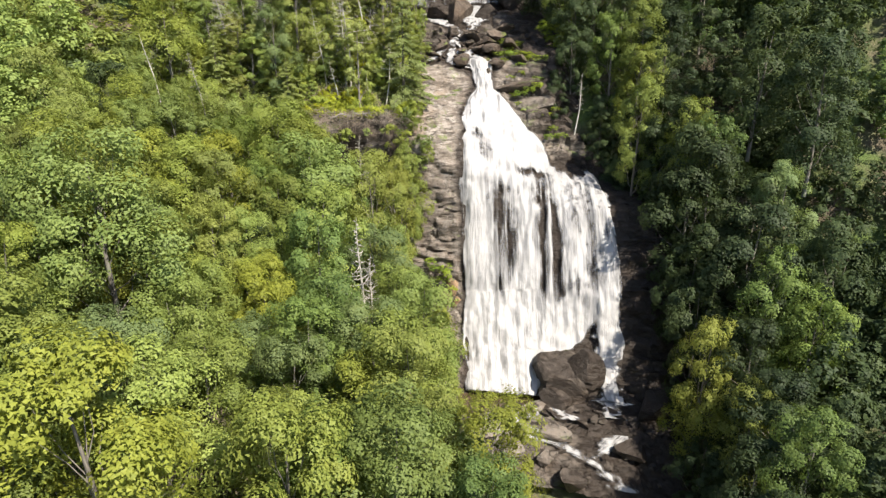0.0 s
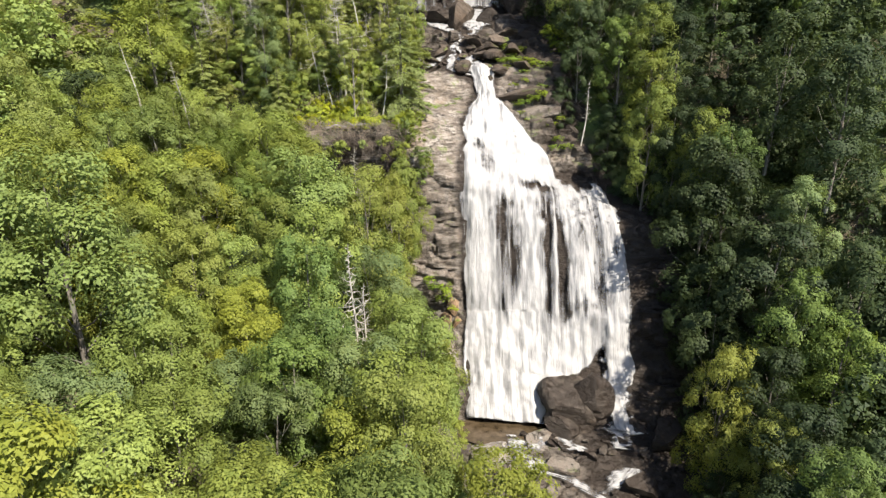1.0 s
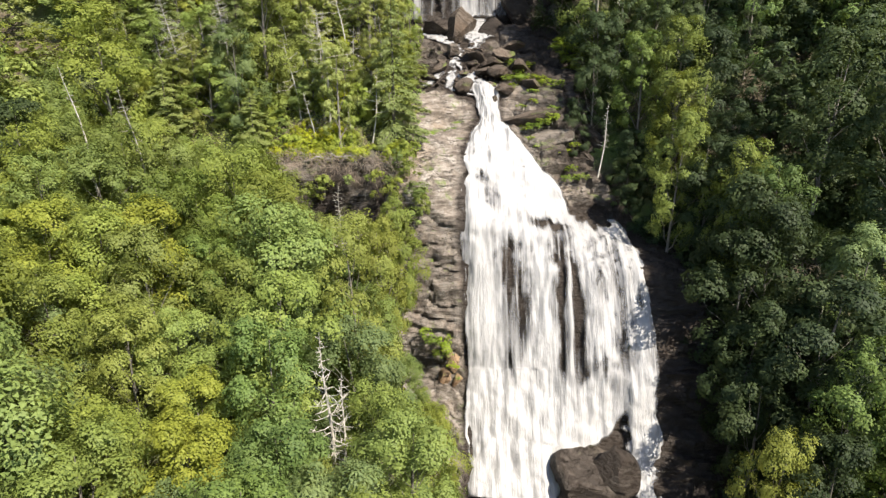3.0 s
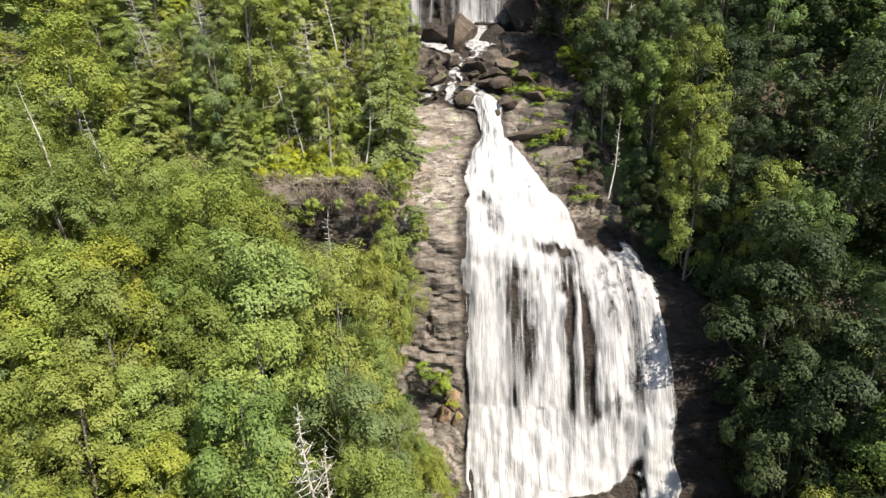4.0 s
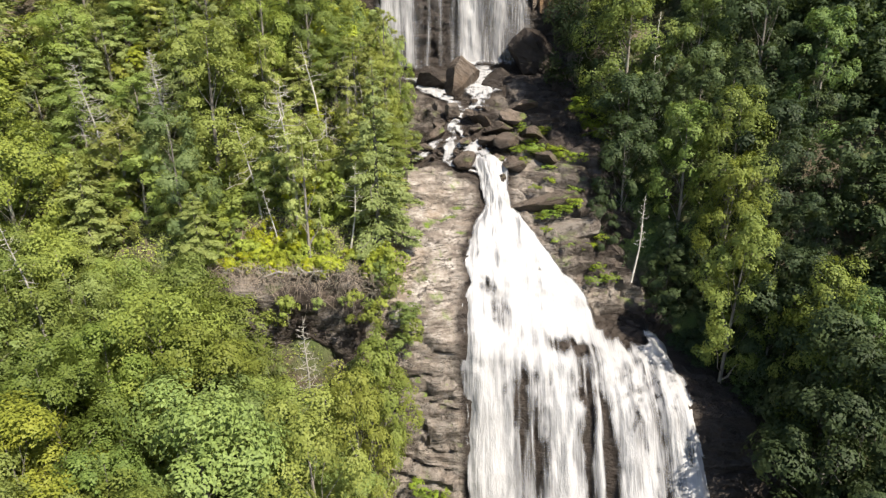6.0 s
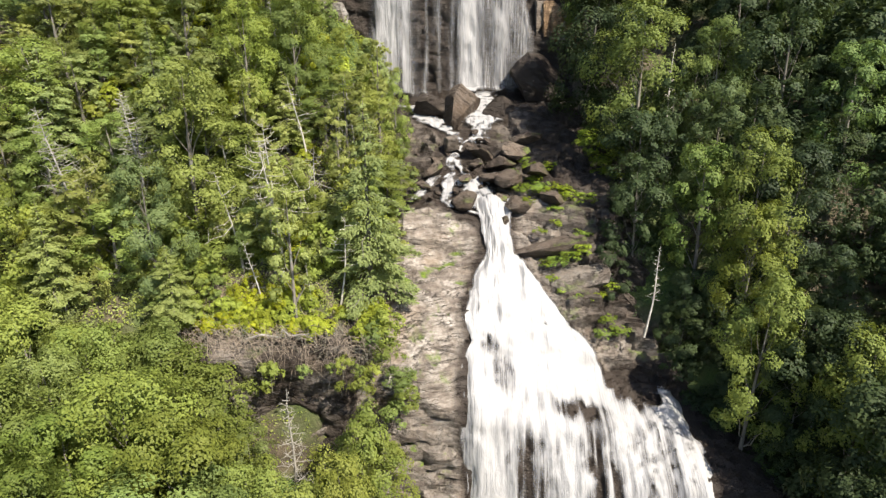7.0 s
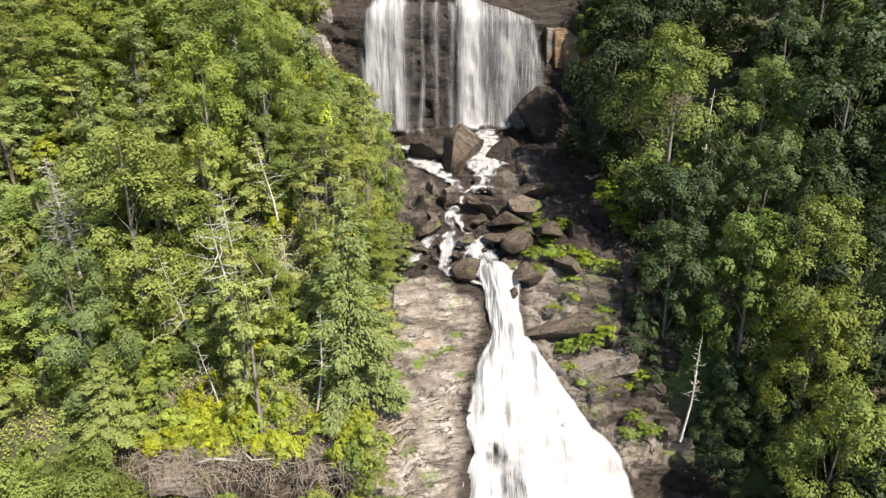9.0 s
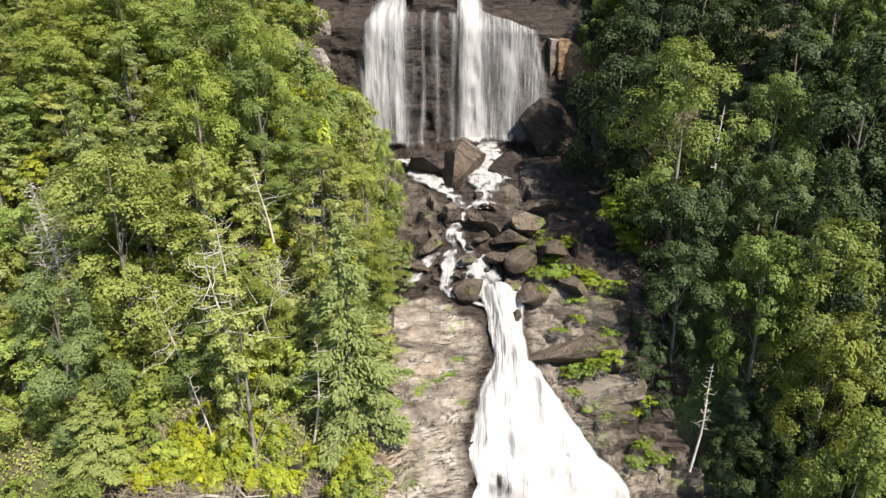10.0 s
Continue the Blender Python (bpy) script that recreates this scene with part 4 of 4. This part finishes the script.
dead_tree(-12.8, 145.8, 60, 72, "bleached leafless tree with spreading crooked branches", 16, 0.45, 0.4, 19, (4, 8))
for i, (x, y, top) in enumerate([(-17.5, 152, 80), (-23.5, 154, 83), (-12.5, 163, 88), (-30, 156, 86), (-19, 160, 88)]):
    dead_tree(x, y, float(land(x, y)), top, "bleached leafless tree with spreading crooked branches", 16, 0.5, 0.45, 50 + i, (4 - 2 * i, 6 - 3 * i))
dead_tree(-23, 143.5, 58, 69, BONE, 18, 0.3, 0.4, 20, (0, -8))
dead_tree(-40.2, 151, 70, 87.5, "pale grey leafless bushy tree", 90, 0.24, 0.35, 9)
dead_tree(47.5, 139, 44, 60, BONE, 22, 0.12, 0.3, 10, (0, 4))
dead_tree(36.5, 169.5, 66, 92, "tall bare grey trunk with short dead twigs", 40, 0.09, 0.2, 11, (0, 4))
dead_tree(-14.8, 160, 72, 84, BONE, 36, 0.3, 0.3, 12, (0, 5))
dead_tree(-25, 172, 84, 99, BONE, 30, 0.2, 0.3, 13, (0, -4))


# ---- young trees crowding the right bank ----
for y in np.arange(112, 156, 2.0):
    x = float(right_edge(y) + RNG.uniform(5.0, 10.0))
    # dark kinds again, so the bank's shade is carried by leaf colour
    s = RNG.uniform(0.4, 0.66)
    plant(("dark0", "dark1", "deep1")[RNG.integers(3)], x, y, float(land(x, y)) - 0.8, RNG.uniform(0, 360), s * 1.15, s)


# ---- shrubs ----
def shrub_thing(key, colour, label, seed, leaves=1150, name="shrub"):
    rng = np.random.default_rng(seed)
    wood, leaf = broadleaf(rng, 2.6, 1.5, leaves, 0.22, 0.12, 9, 0.46)
    base = new(name)
    new("stem", mesh_of("stem", *wood, BARK)).parent = base
    new("foliage", mesh_of("foliage", *leaf, LEAF[colour], smoothed=False)).parent = base
    tagged(base, label, name.replace("_", " "), name.replace("_", " ") + "s on the slopes")
    LIB[key] = [base, True, None]


shrub_thing("sh_yellow", "yellow", "bright yellow-green shrub on the ledge above a cliff", 21)
shrub_thing("sh_bright", "bright", "fresh green shrub on the forest slope", 22)
shrub_thing("sh_moss", "moss", "low bright green plants growing on the wet rock", 23, name="fern_clump")
shrub_thing("sh_dark", "dark", "dark green shrub, the bank's shade put into its leaf colour", 25)
shrub_thing("sh_green", "green", "leafy green shrub beside the rock", 24)


def shrub(key, x, y, size, z=None):
    z = float(land(x, y)) if z is None else z
    plant(key, x, y, z - 0.2, RNG.uniform(0, 360), size, size * RNG.uniform(0.7, 1.1) * (0.62 if key == "sh_moss" else 1.0))


for _ in range(56):
    x, y = RNG.uniform(-31, -7), RNG.uniform(138.8, 145.5)
    shrub("sh_yellow", x, y, RNG.uniform(0.6, 1.1), max(57.3, float(land(x, y))))
for _ in range(14):
    shrub(("sh_bright", "sh_green")[RNG.integers(2)], RNG.uniform(-33, -7), RNG.uniform(134.6, 136.4), RNG.uniform(0.4, 0.8), RNG.uniform(50, 55.5))
for _ in range(46):
    x, y = RNG.uniform(-31, -7), RNG.uniform(125, 136.2)
    shrub(("sh_green", "sh_bright", "sh_dark")[RNG.integers(3)], x, y, RNG.uniform(1.0, 2.0))
for _ in range(100):
    x, y = RNG.uniform(-58, -4), RNG.uniform(144, 196)
    shrub(("sh_bright", "sh_yellow", "sh_green", "sh_bright")[RNG.integers(4)], x, y, RNG.uniform(0.9, 2.1))
for y in np.arange(92, 205, 3.2):
    for side in (0, 1):
        x = float(left_edge(y) - RNG.uniform(1.0, 5.5)) if side == 0 else float(right_edge(y) + RNG.uniform(1.0, 6.0))
        if side == 0 and 132 < y < 140:
            continue
        shrub(("sh_dark", "sh_dark", "sh_green")[RNG.integers(3)] if side else ("sh_bright", "sh_green")[RNG.integers(2)], x, y, RNG.uniform(0.7, 1.5))


# shrubs of the right bank, coloured dark in place of shade
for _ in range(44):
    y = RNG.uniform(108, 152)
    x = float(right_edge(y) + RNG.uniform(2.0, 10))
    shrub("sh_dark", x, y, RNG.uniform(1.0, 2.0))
for x, y, z, size in [(0.6, 130.5, 24, 0.8), (-1.5, 130.8, 25.5, 0.9), (2.2, 128.5, 21.6, 0.6), (-0.4, 130, 23, 0.7), (1.4, 130, 23.2, 0.5), (-3, 131.5, 26.6, 0.8), (2.4, 139.5, 47.4, 0.4), (1.2, 139.8, 48, 0.45)]:
    shrub("sh_moss", x, y, size, z - 0.5)


for x, y, z, size in [(-4.6, 137.0, 51.5, 1.3), (-5.6, 138.0, 54.5, 1.4), (-3.8, 136.2, 48.5, 1.2), (-6.2, 139.5, 57.0, 1.5), (-3.4, 137.6, 50.5, 1.0), (-7.4, 138.8, 56.0, 1.3), (-4.8, 135.6, 46.5, 1.3)]:
    shrub("sh_green", x, y, size, z)
for x, y, size in [(21.5, 159.6, 0.7), (16.8, 163.0, 0.6), (23.4, 162.6, 0.8), (19.8, 164.4, 0.6), (27.4, 156.8, 0.7), (28.6, 152.6, 0.8), (15.8, 179.6, 0.7), (20.2, 177.4, 0.9), (22.8, 172.6, 0.9)]:
    shrub("sh_moss", x, y, size, float(bed(x, y)) + 0.5)


# ---- undergrowth ----
def undergrowth(count, x0, x1, y0, y1, colour, seed, high=1.0, size=0.5):
    rng = np.random.default_rng(seed)
    x, y = rng.uniform(x0, x1, count), rng.uniform(y0, y1, count)
    keep = ((x < left_edge(y) - 0.5) | (x > right_edge(y) + 1)) & (fbm(x * 0.12, y * 0.12, 0, 3, seed) > -0.35)
    x, y = x[keep], y[keep]
    p = np.stack([x, y, land(x, y) + rng.uniform(0, 1, len(x)) ** 1.5 * high], -1)
    n = unit(rng.normal(size=p.shape) * 0.6 + np.array([0, -0.2, 1.0]))
    v, f = kites(p, n, size * 0.65, size * 0.55, rng)
    tagged(new("undergrowth", mesh_of("undergrowth", v, f, LEAF[colour], smoothed=False)), "green ferns and saplings under the trees", "undergrowth", kind="stuff")


undergrowth(80000, -70, 0, 138, 215, "bright", 31, 1.5)
undergrowth(40000, -70, 0, 138, 215, "pale", 32, 1.0)
undergrowth(24000, -60, 18, 40, 136, "green", 33, 1.4)
# right-hand undergrowth takes the dark leaf, with shade in its colour
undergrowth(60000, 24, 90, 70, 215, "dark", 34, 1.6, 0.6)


# ---- boulders ----
def boulder(x, y, z, size, label, seed, cuts=9, turn=(0, 0, 0), material=None, wet_shade=0.5, rough=0.1, square=0.55, group="boulders in the river"):
    """A rock: a ball cut flat by random planes, then weathered."""
    rng = np.random.default_rng(seed)
    bm = bmesh.new()
    bmesh.ops.create_icosphere(bm, subdivisions=4, radius=1.0)
    v = np.array([p.co[:] for p in bm.verts])
    v = v * (1 - square) + square * v / np.abs(v).max(1, keepdims=True)
    for _ in range(cuts):
        n = unit(rng.normal(size=3))
        d = rng.uniform(0.42, 0.85) if cuts > 11 else rng.uniform(0.55, 0.95)
        over = np.maximum(v @ n - d, 0)
        v = v - over[:, None] * n
    v = v * (np.array(size) / 2 / np.abs(v).max(0))
    o = seed * 13.7
    v = v * (1 + 0.16 * rough * 3 * fbm(v[:, 0] * 0.5 + o, v[:, 1] * 0.5, v[:, 2] * 0.9, 4, seed))[:, None]
    for p, co in zip(bm.verts, v):
        p.co = co
    me = bpy.data.meshes.new("boulder")
    bm.to_mesh(me)
    bm.free()
    me.polygons.foreach_set("use_smooth", np.full(len(me.polygons), True))
    me.set_sharp_from_angle(angle=radians(24))
    me.materials.append(material or ROCK)
    add_values(me, "wet_shade", np.full(len(me.vertices), wet_shade) + 0.25 * (v[:, 2] < -size[2] * 0.2))
    ob = new("boulder", me)
    ob.matrix_basis = pose(x, y, z, *turn)
    return tagged(ob, label, "boulder", group)


BIG = "huge dark wet boulder at the foot of the falls"
boulder(24.8, 113.8, 7.6, (13, 12, 10), BIG, 101, 5, (25, 12, 15), wet_shade=0.75, rough=0.16, square=0.1)
boulder(28.6, 113.4, 9.2, (7.5, 10, 10.5), BIG, 102, 5, (15, 0, 60), wet_shade=0.9, rough=0.16, square=0.15)
boulder(23.2, 110.2, 5.2, (8, 7, 6), BIG, 103, 6, (10, 10, 30), wet_shade=0.8, rough=0.14, square=0.2)
boulder(10, 103.2, 2.6, (10, 5, 3.2), "light brown layered slab of rock beside the pool", 2, 10, (8, 6, 12), wet_shade=0.15)
boulder(6.5, 100.5, 1.2, (5, 4, 4), "light brown angular boulder beside the pool", 3, 10, (0, 20, 30), wet_shade=0.15)
boulder(18.8, 106.6, 3.0, (9.0, 6.5, 3.6), "grey wet slab of rock below the pool", 4, 10, (14, 4, 30), wet_shade=0.42, square=0.4)
boulder(21.5, 101.8, 2.2, (7.0, 5, 3.2), "grey wet boulder below the pool", 5, 11, (8, 10, 10), wet_shade=0.45, square=0.4)
boulder(8.2, 105.0, 3.4, (8, 4, 2.0), "light brown layered slab of rock beside the pool", 85, 8, (6, -8, -8), wet_shade=0.1, square=0.7, material=PALE_ROCK)
boulder(12.4, 101.4, 1.8, (6, 4, 2.6), "light brown layered slab of rock beside the pool", 86, 8, (10, 14, 25), wet_shade=0.15, square=0.7)
boulder(19.5, 98, 0.3, (5, 3.4, 3.4), "brown angular boulder in the river", 6, 13, (0, 25, 60), wet_shade=0.5)
boulder(13, 98, 0.8, (5, 4, 3.4), "tan angular boulder in the river", 7, 13, (15, 0, 20), wet_shade=0.35)
boulder(24, 93, -1.5, (6, 5, 4), "brown boulder in the river", 8, 13, (0, 0, 0), wet_shade=0.7)
boulder(35.5, 98, 1.0, (7, 6, 4.4), "dark wet boulder in the river", 9, 13, (0, 0, 30), wet_shade=1.3)
boulder(43, 107, 4.5, (8, 7, 5.4), "dark wet boulder in the river", 10, 13, (0, 0, 70), wet_shade=1.3)
boulder(4.7, 168, 67.2, (4.4, 3.6, 3.6), "rounded brown boulder splitting the rapids", 11, 9, wet_shade=0.45, material=BROWN_ROCK, square=0.2)
boulder(4.4, 195, 77.6, (7.0, 5.0, 8.6), "tilted reddish-brown slab below the upper waterfall", 12, 5, (-22, 38, 20), material=BROWN_ROCK, wet_shade=0.3, rough=0.05, square=0.88)
# shaded left part of the tilted slab, built as a separate darkened boulder
boulder(-0.8, 197.2, 78.6, (9.5, 7, 7.5), "dark boulder below the upper waterfall, wet and darkened for shade", 13, 13, (0, -15, 0), wet_shade=0.8)
# blacker than wetness alone: this boulder's shade goes into its colour
boulder(21.5, 203.5, 82, (13, 9, 10.5), "big black boulder beside the upper waterfall, wet and darkened for shade", 14, 9, (0, 24, 0), wet_shade=2.2, rough=0.14, square=0.2)
boulder(13.5, 196, 77.5, (8, 7, 7), "dark boulder below the upper waterfall, wet and darkened for shade", 15, 13, (0, 0, 30), wet_shade=0.9)
boulder(2.6, 183, 73.5, (3.4, 3.0, 3.2), "dark brown boulder in the rapids", 16, 9, (0, 0, 10), wet_shade=0.6)
for i, (x, y, z, s) in enumerate([(8, 181, 73.2, 3.6), (11.5, 178, 72, 4.5), (14.5, 180, 73.5, 4.2), (9.5, 174, 70.2, 3.4), (13, 172.5, 70.5, 4.6), (10.8, 169.5, 68, 3.4), (13.8, 167.5, 67.5, 3.8), (17, 174, 71.5, 4.4),
                                  (11.2, 165.5, 65.4, 2.6), (-0.6, 177, 70.8, 3.0), (-2.5, 173, 69.3, 2.6), (0.2, 180.5, 72.2, 2.2), (7.2, 178.5, 71.6, 2.0), (4.8, 174, 70.0, 2.0), (19.5, 168.5, 68.5, 4.0), (16, 184, 75, 4.5)]):
    boulder(x, y, z - 0.9, (s * 1.5, s * 1.2, s * 0.72), "brown angular boulder beside the rapids", 30 + i, 12, (RNG.uniform(-20, 10), RNG.uniform(-25, 25), RNG.uniform(0, 90)), material=BROWN_ROCK, wet_shade=RNG.uniform(0.2, 0.5), square=0.42, rough=0.2)
for i in range(34):
    q = RNG.uniform(1.35, 2.6)
    x = float(np.interp(q, [1.3, 2.6], [28, 26])) + RNG.uniform(-11, 13)
    y, z = fall_point(x, q)
    s = RNG.uniform(0.9, 2.4)
    boulder(x, float(y), float(z) + 0.2, (s * 1.5, s * 1.1, s * 0.85), "dark wet rock in the river below the pool", 300 + i, 15, (RNG.uniform(-20, 20), RNG.uniform(-20, 20), RNG.uniform(0, 180)), wet_shade=RNG.uniform(0.5, 1.0), square=0.15, rough=0.16)
for i in range(26):
    q = RNG.uniform(11.0, 12.9)
    x = float(np.interp(q, [11, 11.6, 12.2, 13], [5, 3.2, 4, 3])) + RNG.normal() * 4.2
    y, z = fall_point(x, q)
    s = RNG.uniform(0.7, 1.6)
    boulder(x, float(y), float(z) + 0.3, (s * 1.5, s * 1.1, s * 0.8), "small wet brown rock in the rapids", 200 + i, 15, (RNG.uniform(-20, 20), RNG.uniform(-20, 20), RNG.uniform(0, 180)), material=BROWN_ROCK, wet_shade=0.6, square=0.15, rough=0.16)
boulder(18.2, 161.0, 61.6, (15.5, 4.5, 2.6), "long tilted slab of brown rock on the bank", 60, 11, (14, -12, 6), wet_shade=0.4, rough=0.1, material=BROWN_ROCK)
boulder(21.5, 157.0, 57.6, (12, 4.5, 2.6), "layered slab of grey rock on the bank", 61, 11, (20, -12, 0), wet_shade=0.45, rough=0.12)
for i in range(7):
    boulder(21.6 + 1.75 * i, 209.6 - 0.35 * i, 95.5 - 0.5 * i + RNG.uniform(-0.8, 0.8), (2.7, 4.0, RNG.uniform(6, 9)), "orange-brown upright block of cliff beside the upper waterfall", 67 + i, 5, (4, RNG.uniform(-5, 5), 8), material=ORANGE_ROCK if i % 3 else ROCK, wet_shade=0.15, square=0.95, rough=0.1, group="cliff blocks")
boulder(-17.8, 187.5, 95.5, (5.0, 4, 5.2), "pale sunlit boulder among the trees", 63, 12, material=PALE_ROCK, wet_shade=0.0, group="pale rocks on the slope")
boulder(-21.5, 189, 98.5, (3.8, 3, 2.6), "pale sunlit boulder among the trees", 64, 12, material=PALE_ROCK, wet_shade=0.0, group="pale rocks on the slope")
boulder(-18.5, 193, 101.5, (4.6, 3, 4), "pale sunlit boulder among the trees", 65, 12, material=PALE_ROCK, wet_shade=0.0, group="pale rocks on the slope")
boulder(-17.6, 173.5, 85.5, (3.6, 3, 2.6), "pale sunlit boulder among the trees", 66, 12, material=PALE_ROCK, wet_shade=0.0, group="pale rocks on the slope")
for x, y, z, size, seed in [(2.6, 131.0, 20.4, (3.6, 3.2, 3.0), 81), (1.2, 131.6, 21.6, (2.4, 2.6, 2.2), 82), (3.4, 130.2, 17.6, (3.4, 3.0, 3.2), 83), (0.8, 130.6, 18.0, (4.0, 3.0, 3.0), 84)]:
    boulder(x, y, z, size, "orange-brown broken block of rock beside the falls", seed, 12, (10, seed, 20), material=ORANGE_ROCK, wet_shade=0.1, square=0.6, group="orange blocks beside the falls")
for x, y, size in [(14.5, 171, 1.0), (16, 170, 1.2), (18, 171, 1.1), (20.5, 170.5, 1.3), (22.5, 168.5, 1.2), (25.0, 168, 1.4), (16.5, 176.5, 1.0), (13.2, 175.5, 0.8), (17.3, 173.2, 0.9), (15.2, 167.6, 0.8), (19.5, 166.4, 0.8)]:
    shrub("sh_moss", x, y, size * 0.85, float(bed(x, y)) + 0.9)
for x, y, z, size in [(19, 158.6, 60.6, 1.1), (21, 158.4, 61.4, 1.1), (23, 158.6, 62.2, 1.0), (17.5, 158.8, 60.2, 0.8), (29.6, 177, 71.5, 2.0), (28.6, 179.5, 74.0, 1.8), (30.4, 175.5, 69.5, 1.6), (27.6, 181, 76, 1.4)]:
    shrub("sh_moss", x, y, size * 0.9, z - 0.9)


for x, y, size in [(22, 155.0, 0.8), (24.5, 155.4, 0.9), (20, 155.6, 0.7), (26.5, 153.5, 0.8), (18.5, 156.8, 0.6), (25.6, 151.8, 0.7)]:
    shrub("sh_moss", x, y, size, float(bed(x, y)) + 0.3)


# ---- the small cliff under the ledge ----
def cliff():
    x, v = np.arange(-34, -7.5, 0.45), np.linspace(0, 1, 60)
    X, V = np.meshgrid(x, v)
    z = 36 + 21.5 * V + 1.2 * fbm(X * 0.15, 0, 0, 2, 61)
    big, small, joint = rock_relief(X, z * 0.2, z)
    y = 136.6 + 2.4 * V ** 2 - 1.8 * np.exp(-((V - 0.9) / 0.12) ** 2) + 3.2 * smooth(0.8, 0.4, V) * spot(X, V, -19, 0.5, 6, 0.5) - big * 0.7 - small * 0.6
    y = y + 4.0 * smooth(0.93, 1.0, V) + 7.0 * smooth(-12, -7.6, X) + 5.0 * smooth(-29, -34, X)
    me = mesh_of("cliff", np.stack([X, y, z], -1).reshape(-1, 3), grid_faces(*X.shape)[:, ::-1], ROCK)
    # no water here: the value darkens the cliff for its cave-like shade
    add_values(me, "wet_shade", 0.62 + 0.3 * fbm(X * 0.2, z * 0.2, 0, 3, 62))
    add_values(me, "joint", joint)
    tagged(new("cliff", me), "brown broken rock cliff under the shrub ledge", "cliff", kind="structure")


cliff()


def dead_brush(count, seed):
    rng = np.random.default_rng(seed)
    pieces = []
    for _ in range(count):
        a = np.array([rng.uniform(-33, -8), rng.uniform(136.8, 140.5), rng.choice([57.8, 57.4, 56.6, 55.2]) + rng.normal() * 0.5])
        b = a + np.array([rng.normal() * 1.6, -rng.uniform(0.3, 2.6), -rng.uniform(-0.6, 1.0) * rng.uniform(0.3, 5.0)])
        pieces.append(limb(a, b, rng.uniform(0.025, 0.05), rng, sag=0.8, steps=4))
    v, f = joined(pieces)
    tagged(new("dead_brush", mesh_of("dead_brush", v, f, bark_material("brush", (0.16, 0.12, 0.09), (0.34, 0.28, 0.22)))), "tangle of dry brown brush hanging over the cliff", "brush", kind="stuff")


dead_brush(750, 71)


def ledge_brush(count, seed):
    rng = np.random.default_rng(seed)
    pieces = []
    for _ in range(count):
        x, y = rng.uniform(-33, -6), rng.uniform(139, 147)
        a = np.array([x, y, max(57.2, float(land(x, y)))])
        pieces.append(limb(a, a + np.array([rng.normal() * 0.8, rng.normal() * 0.6 - 0.2, rng.uniform(0.4, 1.8)]), 0.04, rng, steps=3))
    v, f = joined(pieces)
    tagged(new("dry_brush", mesh_of("dry_brush", v, f, bark_material("dry_stems", (0.2, 0.15, 0.1), (0.4, 0.32, 0.24)))), "dry brown brush standing between the ledge shrubs", "brush", kind="stuff")


ledge_brush(900, 72)
v, f = joined([limb((-24.5, 138.6, 57.2), (-15.0, 137.8, 58.6), 0.22, np.random.default_rng(5), sag=0.5, steps=8), limb((-16, 137.9, 58.5), (-14.5, 137.2, 56.2), 0.1, np.random.default_rng(6), steps=4)])
tagged(new("fallen_log", mesh_of("fallen_log", v, f, DEAD)), "long bleached fallen log lying on the cliff edge", "log")


# ---- pool at the foot ----
def pool():
    a = np.linspace(0, 2 * math.pi, 48, endpoint=False)
    r = 1 + 0.12 * np.array([noise.noise((math.cos(t) * 2, math.sin(t) * 2, 0)) for t in a])
    rings = [np.stack([10.4 + 9.6 * k * r * np.cos(a), 111.0 + 5.2 * k * r * np.sin(a), 0 * a + 4.15], -1) for k in (0.02, 0.35, 0.7, 1.0)]
    v = np.concatenate(rings)
    i = np.arange(48)
    f = np.concatenate([np.stack([k * 48 + i, k * 48 + (i + 1) % 48, (k + 1) * 48 + (i + 1) % 48, (k + 1) * 48 + i], -1) for k in range(3)])
    tagged(new("pool", mesh_of("pool", v, f[:, ::-1], POOL)), "still brown pool at the foot of the falls", "water", kind="structure")


pool()
